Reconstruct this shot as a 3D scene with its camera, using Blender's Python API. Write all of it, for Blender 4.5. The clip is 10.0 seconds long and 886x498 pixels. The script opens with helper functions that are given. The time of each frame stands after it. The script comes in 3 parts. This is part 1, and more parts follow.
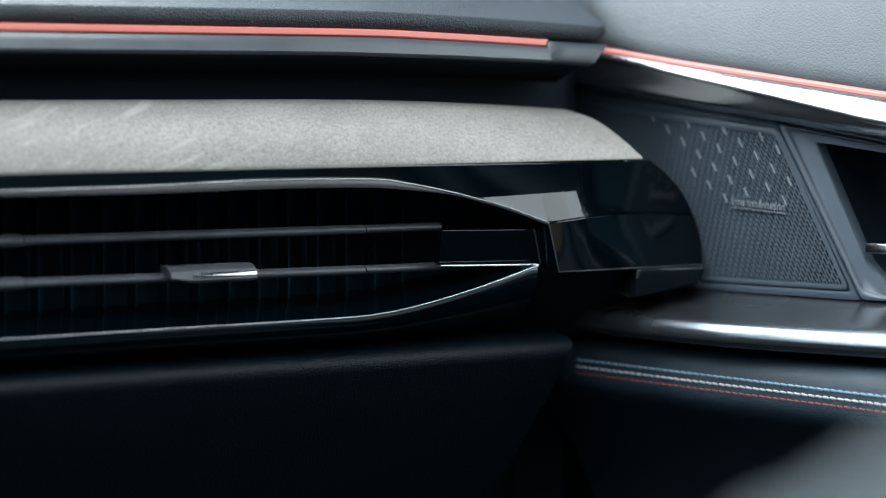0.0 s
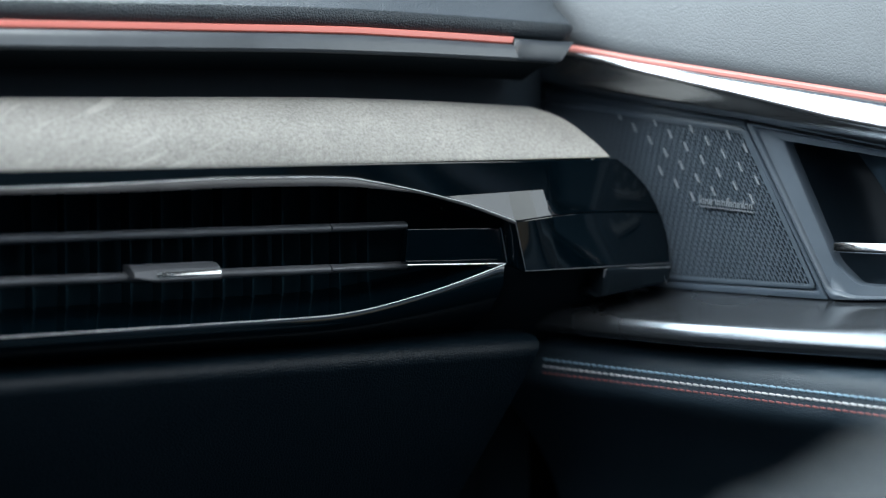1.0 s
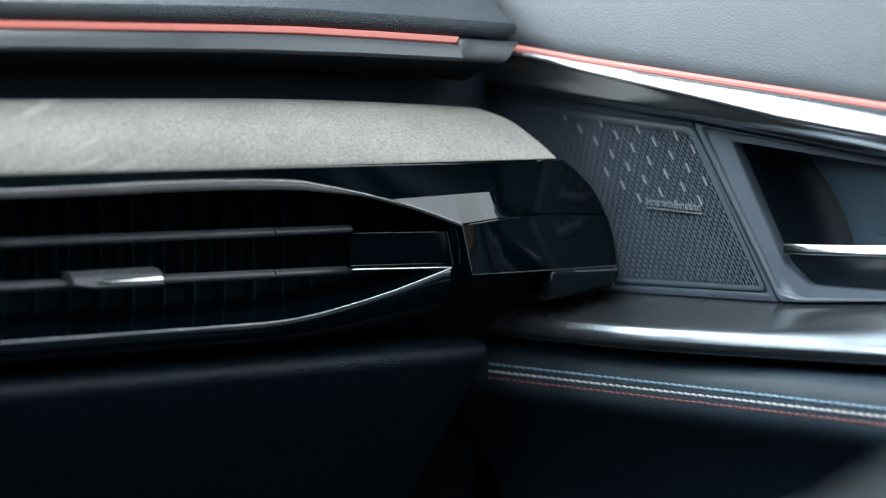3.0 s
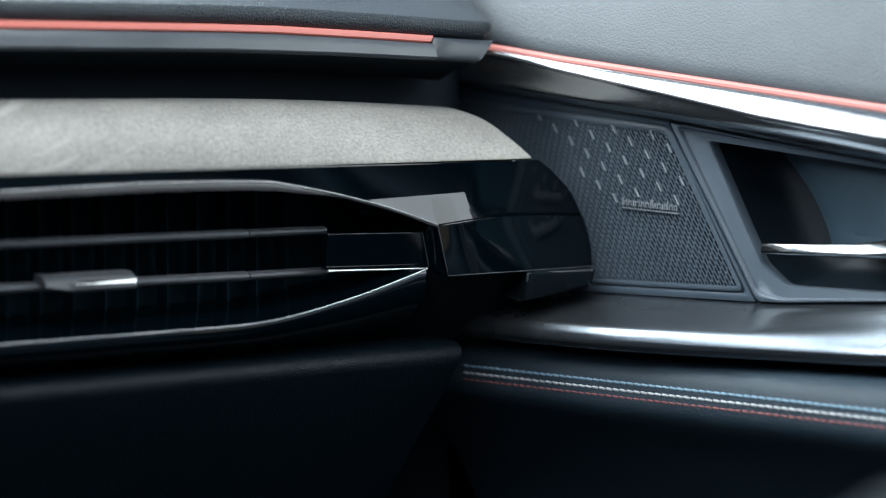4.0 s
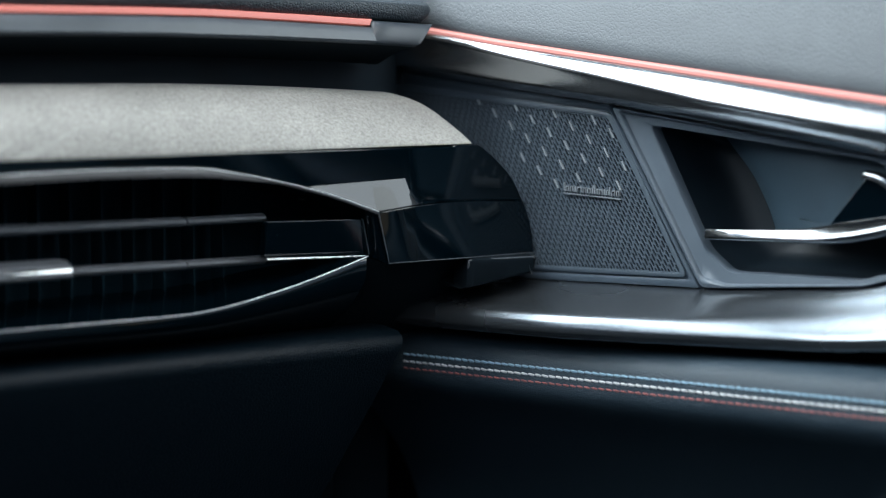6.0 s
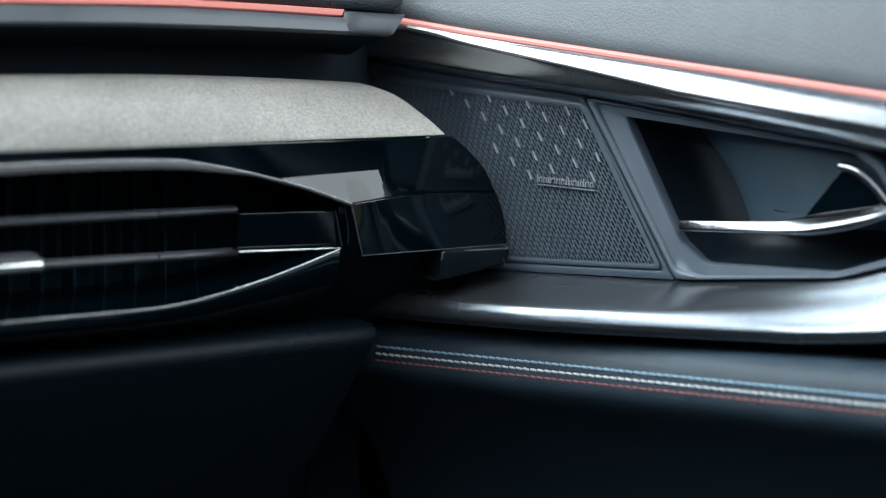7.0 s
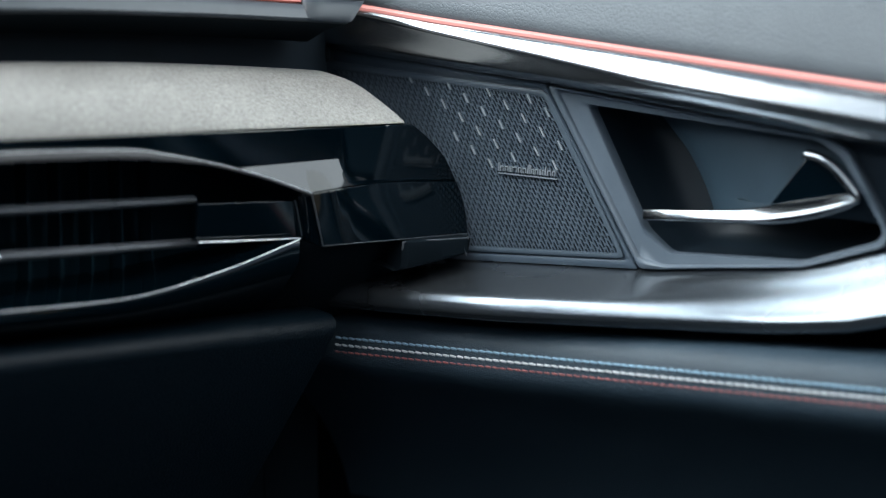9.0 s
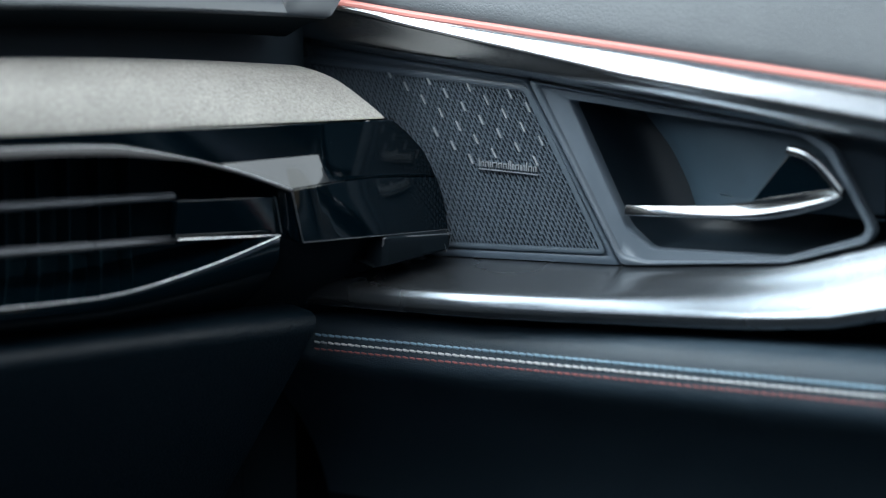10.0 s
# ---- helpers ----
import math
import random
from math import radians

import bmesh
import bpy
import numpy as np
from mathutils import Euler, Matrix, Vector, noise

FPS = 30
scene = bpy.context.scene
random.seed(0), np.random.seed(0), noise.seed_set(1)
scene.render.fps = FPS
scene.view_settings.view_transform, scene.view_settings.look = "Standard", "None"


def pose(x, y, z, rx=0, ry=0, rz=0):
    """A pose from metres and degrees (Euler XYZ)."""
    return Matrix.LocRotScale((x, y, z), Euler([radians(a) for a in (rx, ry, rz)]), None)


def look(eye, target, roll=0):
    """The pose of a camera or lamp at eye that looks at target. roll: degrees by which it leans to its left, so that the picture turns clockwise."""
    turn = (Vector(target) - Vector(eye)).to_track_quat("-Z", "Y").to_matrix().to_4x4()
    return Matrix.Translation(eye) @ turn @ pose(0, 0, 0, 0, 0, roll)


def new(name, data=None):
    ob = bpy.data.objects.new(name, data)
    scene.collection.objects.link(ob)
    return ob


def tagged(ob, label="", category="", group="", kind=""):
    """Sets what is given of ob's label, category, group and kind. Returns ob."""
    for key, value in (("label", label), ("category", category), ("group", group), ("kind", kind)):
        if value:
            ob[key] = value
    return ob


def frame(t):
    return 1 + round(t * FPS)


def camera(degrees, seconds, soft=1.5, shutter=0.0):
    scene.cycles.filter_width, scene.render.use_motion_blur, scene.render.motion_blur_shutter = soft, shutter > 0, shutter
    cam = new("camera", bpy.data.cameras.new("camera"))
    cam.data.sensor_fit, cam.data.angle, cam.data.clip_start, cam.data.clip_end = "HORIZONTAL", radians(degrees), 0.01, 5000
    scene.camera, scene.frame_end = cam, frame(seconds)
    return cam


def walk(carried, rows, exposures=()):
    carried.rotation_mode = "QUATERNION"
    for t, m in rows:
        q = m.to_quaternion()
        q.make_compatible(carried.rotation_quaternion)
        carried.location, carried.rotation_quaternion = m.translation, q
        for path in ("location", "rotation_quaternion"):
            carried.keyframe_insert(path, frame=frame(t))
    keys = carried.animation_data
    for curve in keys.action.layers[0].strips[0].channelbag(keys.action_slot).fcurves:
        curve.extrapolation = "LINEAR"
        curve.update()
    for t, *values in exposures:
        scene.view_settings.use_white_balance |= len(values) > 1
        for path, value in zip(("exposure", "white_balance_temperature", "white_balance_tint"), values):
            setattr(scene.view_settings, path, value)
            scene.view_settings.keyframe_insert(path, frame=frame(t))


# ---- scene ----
cam = camera(26.0, 10.0, soft=1.2)
cam.data.dof.use_dof = True
cam.data.dof.focus_distance = 0.932
cam.data.dof.aperture_fstop = 3.7
ROWS = [
    (0.0, -0.52011, -0.83720, 0.78776, 85.187, -0.047, -27.612),
    (0.5, -0.52001, -0.83302, 0.78791, 85.135, -0.062, -28.214),
    (1.0, -0.52032, -0.82824, 0.78806, 85.100, -0.156, -28.885),
    (1.5, -0.52093, -0.82304, 0.78822, 85.096, -0.088, -29.575),
    (2.0, -0.52175, -0.81757, 0.78837, 85.096, -0.035, -30.260),
    (2.5, -0.52272, -0.81196, 0.78853, 85.085, -0.056, -30.814),
    (4.0, -0.52587, -0.79543, 0.78907, 85.045, 0.037, -32.579),
    (4.5, -0.52686, -0.79025, 0.78928, 84.962, 0.032, -33.207),
    (5.0, -0.52779, -0.78530, 0.78951, 84.831, 0.000, -33.886),
    (5.5, -0.52863, -0.78060, 0.78977, 84.678, 0.056, -34.558),
    (7.0, -0.53081, -0.76772, 0.79074, 84.196, 0.066, -36.375),
    (7.5, -0.53150, -0.76366, 0.79114, 84.045, 0.023, -36.879),
    (8.0, -0.53226, -0.75957, 0.79159, 83.922, 0.063, -37.347),
    (8.5, -0.53313, -0.75534, 0.79210, 83.817, 0.110, -37.855),
    (9.0, -0.53420, -0.75081, 0.79266, 83.697, 0.045, -38.345),
    (9.5, -0.53555, -0.74585, 0.79328, 83.576, 0.028, -38.858),
    (10.0, -0.53727, -0.74025, 0.79398, 83.460, 0.067, -39.496),
]
walk(cam, [(t, pose(x, y, z, rx, ry, rz)) for t, x, y, z, rx, ry, rz in ROWS])

# ---- daylight: an overcast sky seen through the glass roof and the windows ----
world = bpy.data.worlds.new("overcast_sky")
scene.world = world
world.use_nodes = True
wn, wl = world.node_tree.nodes, world.node_tree.links
sky = wn.new("ShaderNodeTexSky")
sky.sky_type = "NISHITA"
sky.sun_disc = False
sky.sun_elevation, sky.sun_rotation = radians(50), radians(200)
bg = wn["Background"]
wl.new(sky.outputs["Color"], bg.inputs["Color"])
bg.inputs["Strength"].default_value = 0.10

sun_data = bpy.data.lights.new("sun", "SUN")
sun_data.energy, sun_data.angle, sun_data.color = 0.5, radians(20), (1.0, 0.96, 0.9)
sun = new("sun", sun_data)
sun.matrix_world = look((0, 0, 5), (0.35, 0.9, 3.4))


LEFT = -1.35


def sky_lamp(name, eye, target, w, h, power, color=(0.86, 0.965, 1.0)):
    data = bpy.data.lights.new(name, "AREA")
    data.shape, data.size, data.size_y, data.energy, data.color = "RECTANGLE", w, h, power, color
    ob = new(name, data)
    ob.matrix_world = look(eye, target)
    return ob


sky_lamp("windscreen_light", (-0.66, 0.33, 1.215), (-0.66, -0.13, 0.435), 1.22, 0.92, 37.0)
sky_lamp("roof_glass_light", (-0.45, -0.68, 1.42), (-0.45, -0.67, 0.0), 0.9, 1.24, 5.2)
sky_lamp("far_side_window_light", (LEFT, -0.55, 1.27), (0.0, -0.10, 0.72), 1.3, 0.30, 1.4)
sky_lamp("side_window_light", (0.25, -0.45, 1.17), (-0.55, -0.42, 0.86), 0.85, 0.46, 4.2)
scene.view_settings.exposure = 0.08


# ---- materials ----
def material(name, color, rough=0.5, metal=0.0, color2=None, spot=40.0, grain=0.0, grain_scale=900.0, grain_kind="noise",
             rough_var=0.08, coat=0.0, stretch=(1, 1, 1), sheen=0.0):
    """A surface with cloudy colour variation, uneven gloss and a fine relief."""
    m = bpy.data.materials.new(name)
    m.use_nodes = True
    n, l = m.node_tree.nodes, m.node_tree.links
    b = n["Principled BSDF"]
    b.inputs["Metallic"].default_value = metal
    b.inputs["Coat Weight"].default_value = coat
    b.inputs["Coat Roughness"].default_value = 0.05
    b.inputs["Sheen Weight"].default_value = sheen
    tc = n.new("ShaderNodeTexCoord")
    mp = n.new("ShaderNodeMapping")
    mp.inputs["Scale"].default_value = stretch
    l.new(tc.outputs["Object"], mp.inputs["Vector"])
    cloud = n.new("ShaderNodeTexNoise")
    cloud.inputs["Scale"].default_value, cloud.inputs["Detail"].default_value = spot, 6
    l.new(mp.outputs["Vector"], cloud.inputs["Vector"])
    ramp = n.new("ShaderNodeValToRGB")
    ramp.color_ramp.elements[0].position, ramp.color_ramp.elements[1].position = 0.35, 0.68
    second = color2 or tuple(c * 0.8 for c in color)
    ramp.color_ramp.elements[0].color = (*second, 1)
    ramp.color_ramp.elements[1].color = (*color, 1)
    l.new(cloud.outputs["Fac"], ramp.inputs["Fac"])
    l.new(ramp.outputs["Color"], b.inputs["Base Color"])
    mr = n.new("ShaderNodeMapRange")
    mr.inputs["To Min"].default_value, mr.inputs["To Max"].default_value = max(0.02, rough - rough_var), rough + rough_var
    l.new(cloud.outputs["Fac"], mr.inputs["Value"])
    l.new(mr.outputs["Result"], b.inputs["Roughness"])
    if grain:
        bump = n.new("ShaderNodeBump")
        bump.inputs["Strength"].default_value, bump.inputs["Distance"].default_value = grain, 0.0004
        if grain_kind == "leather":
            v = n.new("ShaderNodeTexVoronoi")
            v.feature = "DISTANCE_TO_EDGE"
            v.inputs["Scale"].default_value = grain_scale
            warp = n.new("ShaderNodeTexNoise")
            warp.inputs["Scale"].default_value = grain_scale * 0.5
            mix = n.new("ShaderNodeVectorMath")
            mix.operation = "MULTIPLY_ADD"
            mix.inputs[1].default_value = (0.0005,) * 3
            l.new(warp.outputs["Color"], mix.inputs[0])
            l.new(mp.outputs["Vector"], warp.inputs["Vector"])
            l.new(mp.outputs["Vector"], mix.inputs[2])
            l.new(mix.outputs["Vector"], v.inputs["Vector"])
            sm = n.new("ShaderNodeMapRange")
            sm.inputs["From Max"].default_value = 0.22
            sm.interpolation_type = "SMOOTHSTEP"
            l.new(v.outputs["Distance"], sm.inputs["Value"])
            l.new(sm.outputs["Result"], bump.inputs["Height"])
        else:
            g = n.new("ShaderNodeTexNoise")
            g.inputs["Scale"].default_value, g.inputs["Detail"].default_value = grain_scale, 4
            l.new(mp.outputs["Vector"], g.inputs["Vector"])
            l.new(g.outputs["Fac"], bump.inputs["Height"])
        l.new(bump.outputs["Normal"], b.inputs["Normal"])
    return m


def fabric_material():
    """Pale grey microfibre: fine mottled pile, soft patches and a few pale brushed streaks."""
    m = material("pale_microfibre", (0.432, 0.420, 0.390), 0.95, color2=(0.362, 0.352, 0.328), spot=28)
    n, l = m.node_tree.nodes, m.node_tree.links
    b = n["Principled BSDF"]
    base = b.inputs["Base Color"].links[0].from_socket
    tc = n.new("ShaderNodeTexCoord")
    pile = n.new("ShaderNodeTexNoise")
    pile.inputs["Scale"].default_value, pile.inputs["Detail"].default_value, pile.inputs["Roughness"].default_value = 560, 6, 0.9
    l.new(tc.outputs["Object"], pile.inputs["Vector"])
    pr = n.new("ShaderNodeMapRange")
    pr.inputs["From Min"].default_value, pr.inputs["From Max"].default_value = 0.3, 0.7
    pr.inputs["To Min"].default_value, pr.inputs["To Max"].default_value = 0.50, 1.32
    l.new(pile.outputs["Fac"], pr.inputs["Value"])
    mul = n.new("ShaderNodeVectorMath")
    mul.operation = "SCALE"
    l.new(base, mul.inputs[0])
    l.new(pr.outputs["Result"], mul.inputs["Scale"])
    # brushed streaks that run obliquely across the pile
    turn = n.new("ShaderNodeMapping")
    turn.inputs["Rotation"].default_value = (0, radians(22), 0)
    l.new(tc.outputs["Object"], turn.inputs["Vector"])
    mp = n.new("ShaderNodeMapping")
    mp.inputs["Scale"].default_value = (11, 11, 150)
    l.new(turn.outputs["Vector"], mp.inputs["Vector"])
    st = n.new("ShaderNodeTexNoise")
    st.inputs["Scale"].default_value, st.inputs["Detail"].default_value = 1.6, 3
    l.new(mp.outputs["Vector"], st.inputs["Vector"])
    sr = n.new("ShaderNodeMapRange")
    sr.inputs["From Min"].default_value, sr.inputs["From Max"].default_value = 0.585, 0.69
    sr.inputs["To Max"].default_value = 0.45
    l.new(st.outputs["Fac"], sr.inputs["Value"])
    mix = n.new("ShaderNodeMix")
    mix.data_type = "RGBA"
    mix.inputs[7].default_value = (0.68, 0.67, 0.63, 1)
    # the streaks fade out well before the band's end
    xyz = n.new("ShaderNodeSeparateXYZ")
    l.new(tc.outputs["Object"], xyz.inputs[0])
    fade = n.new("ShaderNodeMapRange")
    fade.inputs["From Min"].default_value, fade.inputs["From Max"].default_value = -0.15, -0.21
    l.new(xyz.outputs["X"], fade.inputs["Value"])
    times = n.new("ShaderNodeMath")
    times.operation = "MULTIPLY"
    l.new(sr.outputs["Result"], times.inputs[0])
    l.new(fade.outputs["Result"], times.inputs[1])
    l.new(times.outputs[0], mix.inputs[0])
    l.new(mul.outputs["Vector"], mix.inputs[6])
    l.new(mix.outputs[2], b.inputs["Base Color"])
    bump = n.new("ShaderNodeBump")
    bump.inputs["Strength"].default_value, bump.inputs["Distance"].default_value = 0.6, 0.0005
    l.new(pile.outputs["Fac"], bump.inputs["Height"])
    l.new(bump.outputs["Normal"], b.inputs["Normal"])
    return m


def glow_material(name, color, strength):
    m = bpy.data.materials.new(name)
    m.use_nodes = True
    b = m.node_tree.nodes["Principled BSDF"]
    b.inputs["Base Color"].default_value = (*color, 1)
    b.inputs["Roughness"].default_value = 0.35
    b.inputs["Emission Color"].default_value = (*color, 1)
    b.inputs["Emission Strength"].default_value = strength
    return m


LEATHER = material("black_grained_leather", (0.0020, 0.0066, 0.0112), 0.42, color2=(0.0018, 0.006, 0.0102), grain=0.42, grain_scale=600, grain_kind="leather")
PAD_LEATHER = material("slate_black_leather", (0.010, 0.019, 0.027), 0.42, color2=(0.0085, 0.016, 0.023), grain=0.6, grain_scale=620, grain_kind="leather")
DOOR_LEATHER = material("charcoal_grained_leather", (0.034, 0.056, 0.076), 0.42, color2=(0.028, 0.047, 0.065), grain=0.45, grain_scale=850, grain_kind="leather")
PAD = material("soft_grey_grained_skin", (0.128, 0.142, 0.155), 0.52, color2=(0.110, 0.123, 0.136), grain=0.28, grain_scale=520, grain_kind="leather")
PLASTIC = material("dark_grey_moulded_plastic", (0.082, 0.108, 0.138), 0.40, color2=(0.07, 0.094, 0.122), grain=0.12, grain_scale=2600)
LIP = material("grey_satin_plastic", (0.068, 0.077, 0.087), 0.32, grain=0.06, grain_scale=2200)
LIP_END = material("dimmed_satin_plastic", (0.030, 0.038, 0.047), 0.34, grain=0.06, grain_scale=2200)
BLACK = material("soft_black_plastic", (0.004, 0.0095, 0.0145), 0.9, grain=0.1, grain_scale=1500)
GLOSS = material("piano_black_lacquer", (0.0010, 0.0046, 0.0076), 0.05, rough_var=0.025, coat=0.5, spot=12)
SLAT = material("satin_black_slat", (0.100, 0.108, 0.122), 0.30, grain=0.05, grain_scale=2500)
SATIN = material("satin_graphite_metal", (0.37, 0.387, 0.405), 0.20, 0.92, color2=(0.35, 0.367, 0.385), spot=18, rough_var=0.03)
SILL = material("satin_gunmetal", (0.205, 0.230, 0.256), 0.27, 0.92, color2=(0.188, 0.212, 0.236), spot=18, rough_var=0.02, grain=0.02, grain_scale=900)
CHROME = material("bright_chrome", (0.8, 0.81, 0.82), 0.12, 1.0, rough_var=0.05)
SILVER = material("satin_silver", (0.35, 0.37, 0.39), 0.18, 1.0, rough_var=0.05)
GRILLE = material("perforated_grille_grey", (0.094, 0.122, 0.152), 0.40, color2=(0.080, 0.105, 0.132), grain=0.08, grain_scale=2400)
FABRIC = fabric_material()
RED_DASH = glow_material("coral_light_guide", (0.42, 0.118, 0.095), 0.46)
RED_DOOR = glow_material("pale_coral_light_guide", (0.62, 0.26, 0.235), 0.75)
SLOT = material("clear_light_slot", (0.34, 0.37, 0.40), 0.3)
THREADS = (material("pale_blue_thread", (0.29, 0.46, 0.59), 0.7, spot=800, grain=0.4, grain_scale=3000),
           material("white_thread", (0.68, 0.71, 0.73), 0.7, spot=800, grain=0.4, grain_scale=3000),
           material("coral_red_thread", (0.40, 0.135, 0.13), 0.7, spot=800, grain=0.4, grain_scale=3000))
DASH_TOP = material("lit_pad_skin", (0.054, 0.066, 0.079), 0.5, color2=(0.046, 0.057, 0.068), grain=0.5, grain_scale=600, grain_kind="leather")
LOWER = material("black_moulded_trim", (0.0035, 0.013, 0.020), 0.6, color2=(0.003, 0.011, 0.017), grain=0.3, grain_scale=900)
LIP_DARK = material("satin_charcoal_plastic", (0.075, 0.074, 0.076), 0.3, grain=0.05, grain_scale=2000)
BEZEL = material("slate_moulded_plastic", (0.125, 0.156, 0.190), 0.36, color2=(0.110, 0.138, 0.169), grain=0.14, grain_scale=2400)
VENT_BLACK = material("vent_black_plastic", (0.007, 0.026, 0.038), 0.7, grain=0.1, grain_scale=1800)
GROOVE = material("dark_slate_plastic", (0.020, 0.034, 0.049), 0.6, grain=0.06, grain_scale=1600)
BOWL = material("black_bowl_plastic", (0.010, 0.020, 0.030), 0.5, grain=0.1, grain_scale=2200)
SHELL = material("lit_bowl_plastic", (0.048, 0.082, 0.112), 0.45, grain=0.1, grain_scale=2400)
EDGE = material("silver_edge_line", (0.6, 0.61, 0.62), 0.42, 1.0)
SEAT = material("slate_blue_seat_leather", (0.015, 0.030, 0.043), 0.68, color2=(0.012, 0.026, 0.037), grain=0.4, grain_scale=700, grain_kind="leather")
LETTER = material("pale_grey_lettering", (0.27, 0.30, 0.33), 0.35)
CARPET = material("navy_black_carpet", (0.010, 0.018, 0.028), 0.95, grain=0.5, grain_scale=700)
LINING = material("charcoal_roof_lining", (0.016, 0.024, 0.034), 0.9, grain=0.3, grain_scale=900)


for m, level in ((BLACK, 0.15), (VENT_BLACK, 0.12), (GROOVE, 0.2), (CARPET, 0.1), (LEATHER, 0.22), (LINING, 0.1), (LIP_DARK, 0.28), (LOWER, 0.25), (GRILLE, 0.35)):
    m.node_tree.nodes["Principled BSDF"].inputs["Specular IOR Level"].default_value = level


# ---- building helpers ----
def part(name, data, mat, parent=None, label="", smooth=True, bevel=0.0, thick=0.0, segments=2, sharp=50):
    """Links verts and faces, or a mesh, as one mesh object under a thing or a part."""
    if isinstance(data, tuple):
        me = bpy.data.meshes.new(name)
        me.from_pydata([tuple(v) for v in data[0]], [], data[1])
        bm = bmesh.new()
        bm.from_mesh(me)
        bmesh.ops.remove_doubles(bm, verts=bm.verts, dist=1e-6)
        bmesh.ops.recalc_face_normals(bm, faces=bm.faces)
        bm.to_mesh(me)
        bm.free()
        me.materials.append(mat)
        if smooth:
            me.shade_smooth()
            me.set_sharp_from_angle(angle=radians(sharp))
    else:
        me = data
    ob = new(name, me)
    if thick:
        md = ob.modifiers.new("thickness", "SOLIDIFY")
        md.thickness, md.offset = thick, 0
    if bevel:
        md = ob.modifiers.new("rounded_edges", "BEVEL")
        md.width, md.segments, md.limit_method, md.angle_limit = bevel, segments, "ANGLE", radians(35)
    if bevel or thick:
        md = ob.modifiers.new("weighted", "WEIGHTED_NORMAL")
        md.keep_sharp = True
    if parent is not None:
        ob.parent = parent
    if label:
        tagged(ob, label)
    return ob


def spline(points, n):
    """A smooth curve through the points, n steps between each two."""
    p = [Vector(q) for q in points]
    out = []
    for i in range(len(p) - 1):
        a, b, c, d = p[max(i - 1, 0)], p[i], p[i + 1], p[min(i + 2, len(p) - 1)]
        for k in range(n):
            t = k / n
            out.append(0.5 * (2 * b + (c - a) * t + (2 * a - 5 * b + 4 * c - d) * t ** 2 + (3 * b - a - 3 * c + d) * t ** 3))
    return out + [p[-1]]


def sheet(rows, close=False):
    """Quads over rows of points; close joins each row's ends."""
    w = len(rows[0])
    verts = [tuple(v) for r in rows for v in r]
    faces = []
    for i in range(len(rows) - 1):
        for k in range(w if close else w - 1):
            m = (k + 1) % w
            faces.append((i * w + k, i * w + m, (i + 1) * w + m, (i + 1) * w + k))
    return verts, faces


def bar(sections):
    """A closed bar through sections, each a ring of points."""
    verts, faces = sheet(sections, True)
    w = len(sections[0])
    faces.append(tuple(range(w))[::-1])
    faces.append(tuple(range(len(verts) - w, len(verts))))
    return verts, faces


def ring(c, ax, ay, rx, ry, n=12, power=1.0):
    """An oval or, with a power under 1, a rounded box, round c."""
    out = []
    for k in range(n):
        a = 2 * math.pi * (k + 0.5) / n
        ca, sa = math.cos(a), math.sin(a)
        out.append(Vector(c) + Vector(ax) * rx * math.copysign(abs(ca) ** power, ca) + Vector(ay) * ry * math.copysign(abs(sa) ** power, sa))
    return out


def tube(path, r, n=8):
    path = [Vector(p) for p in path]
    out = []
    for i, p in enumerate(path):
        d = (path[min(i + 1, len(path) - 1)] - path[max(i - 1, 0)]).normalized()
        side = d.cross(Vector((0, 1, 0))).normalized()
        out.append(ring(p, side, side.cross(d), r, r, n))
    return bar(out)


def plate(outline, y0, y1):
    """A prism of an (x, z) outline between the depths y0 and y1."""
    n = len(outline)
    verts = [(x, y0, z) for x, z in outline] + [(x, y1, z) for x, z in outline]
    faces = [tuple(range(n)), tuple(range(2 * n - 1, n - 1, -1))]
    faces += [(k, (k + 1) % n, n + (k + 1) % n, n + k) for k in range(n)]
    return verts, faces


def box(x0, x1, y0, y1, z0, z1):
    return plate([(x0, z0), (x1, z0), (x1, z1), (x0, z1)], y0, y1)


def soften(loop, r=0.006, n=5):
    """Rounds the corners of a closed loop of (x, z) by about r."""
    out = []
    for i, p in enumerate(loop):
        p, a, b = Vector(p), Vector(loop[i - 1]), Vector(loop[(i + 1) % len(loop)])
        p0 = p + (a - p).normalized() * min(r, 0.45 * (a - p).length)
        p1 = p + (b - p).normalized() * min(r, 0.45 * (b - p).length)
        for k in range(n):
            t = k / (n - 1)
            out.append(tuple(p0 * (1 - t) ** 2 + p * 2 * t * (1 - t) + p1 * t ** 2))
    return out


def along(x, table):
    """Linear look-up in (x, value) pairs."""
    return float(np.interp(x, [a for a, _ in table], [b for _, b in table]))


def thing(name, label, category, m=None, group=""):
    ob = new(name)
    ob.empty_display_size = 0.05
    if m is not None:
        ob.matrix_world = m
    return tagged(ob, label, category, group)


# ---- the cabin that closes the place ----
def structure(name, data, mat, label):
    return tagged(part(name, data, mat, None, smooth=False), label, name.split("_")[0], kind="structure")


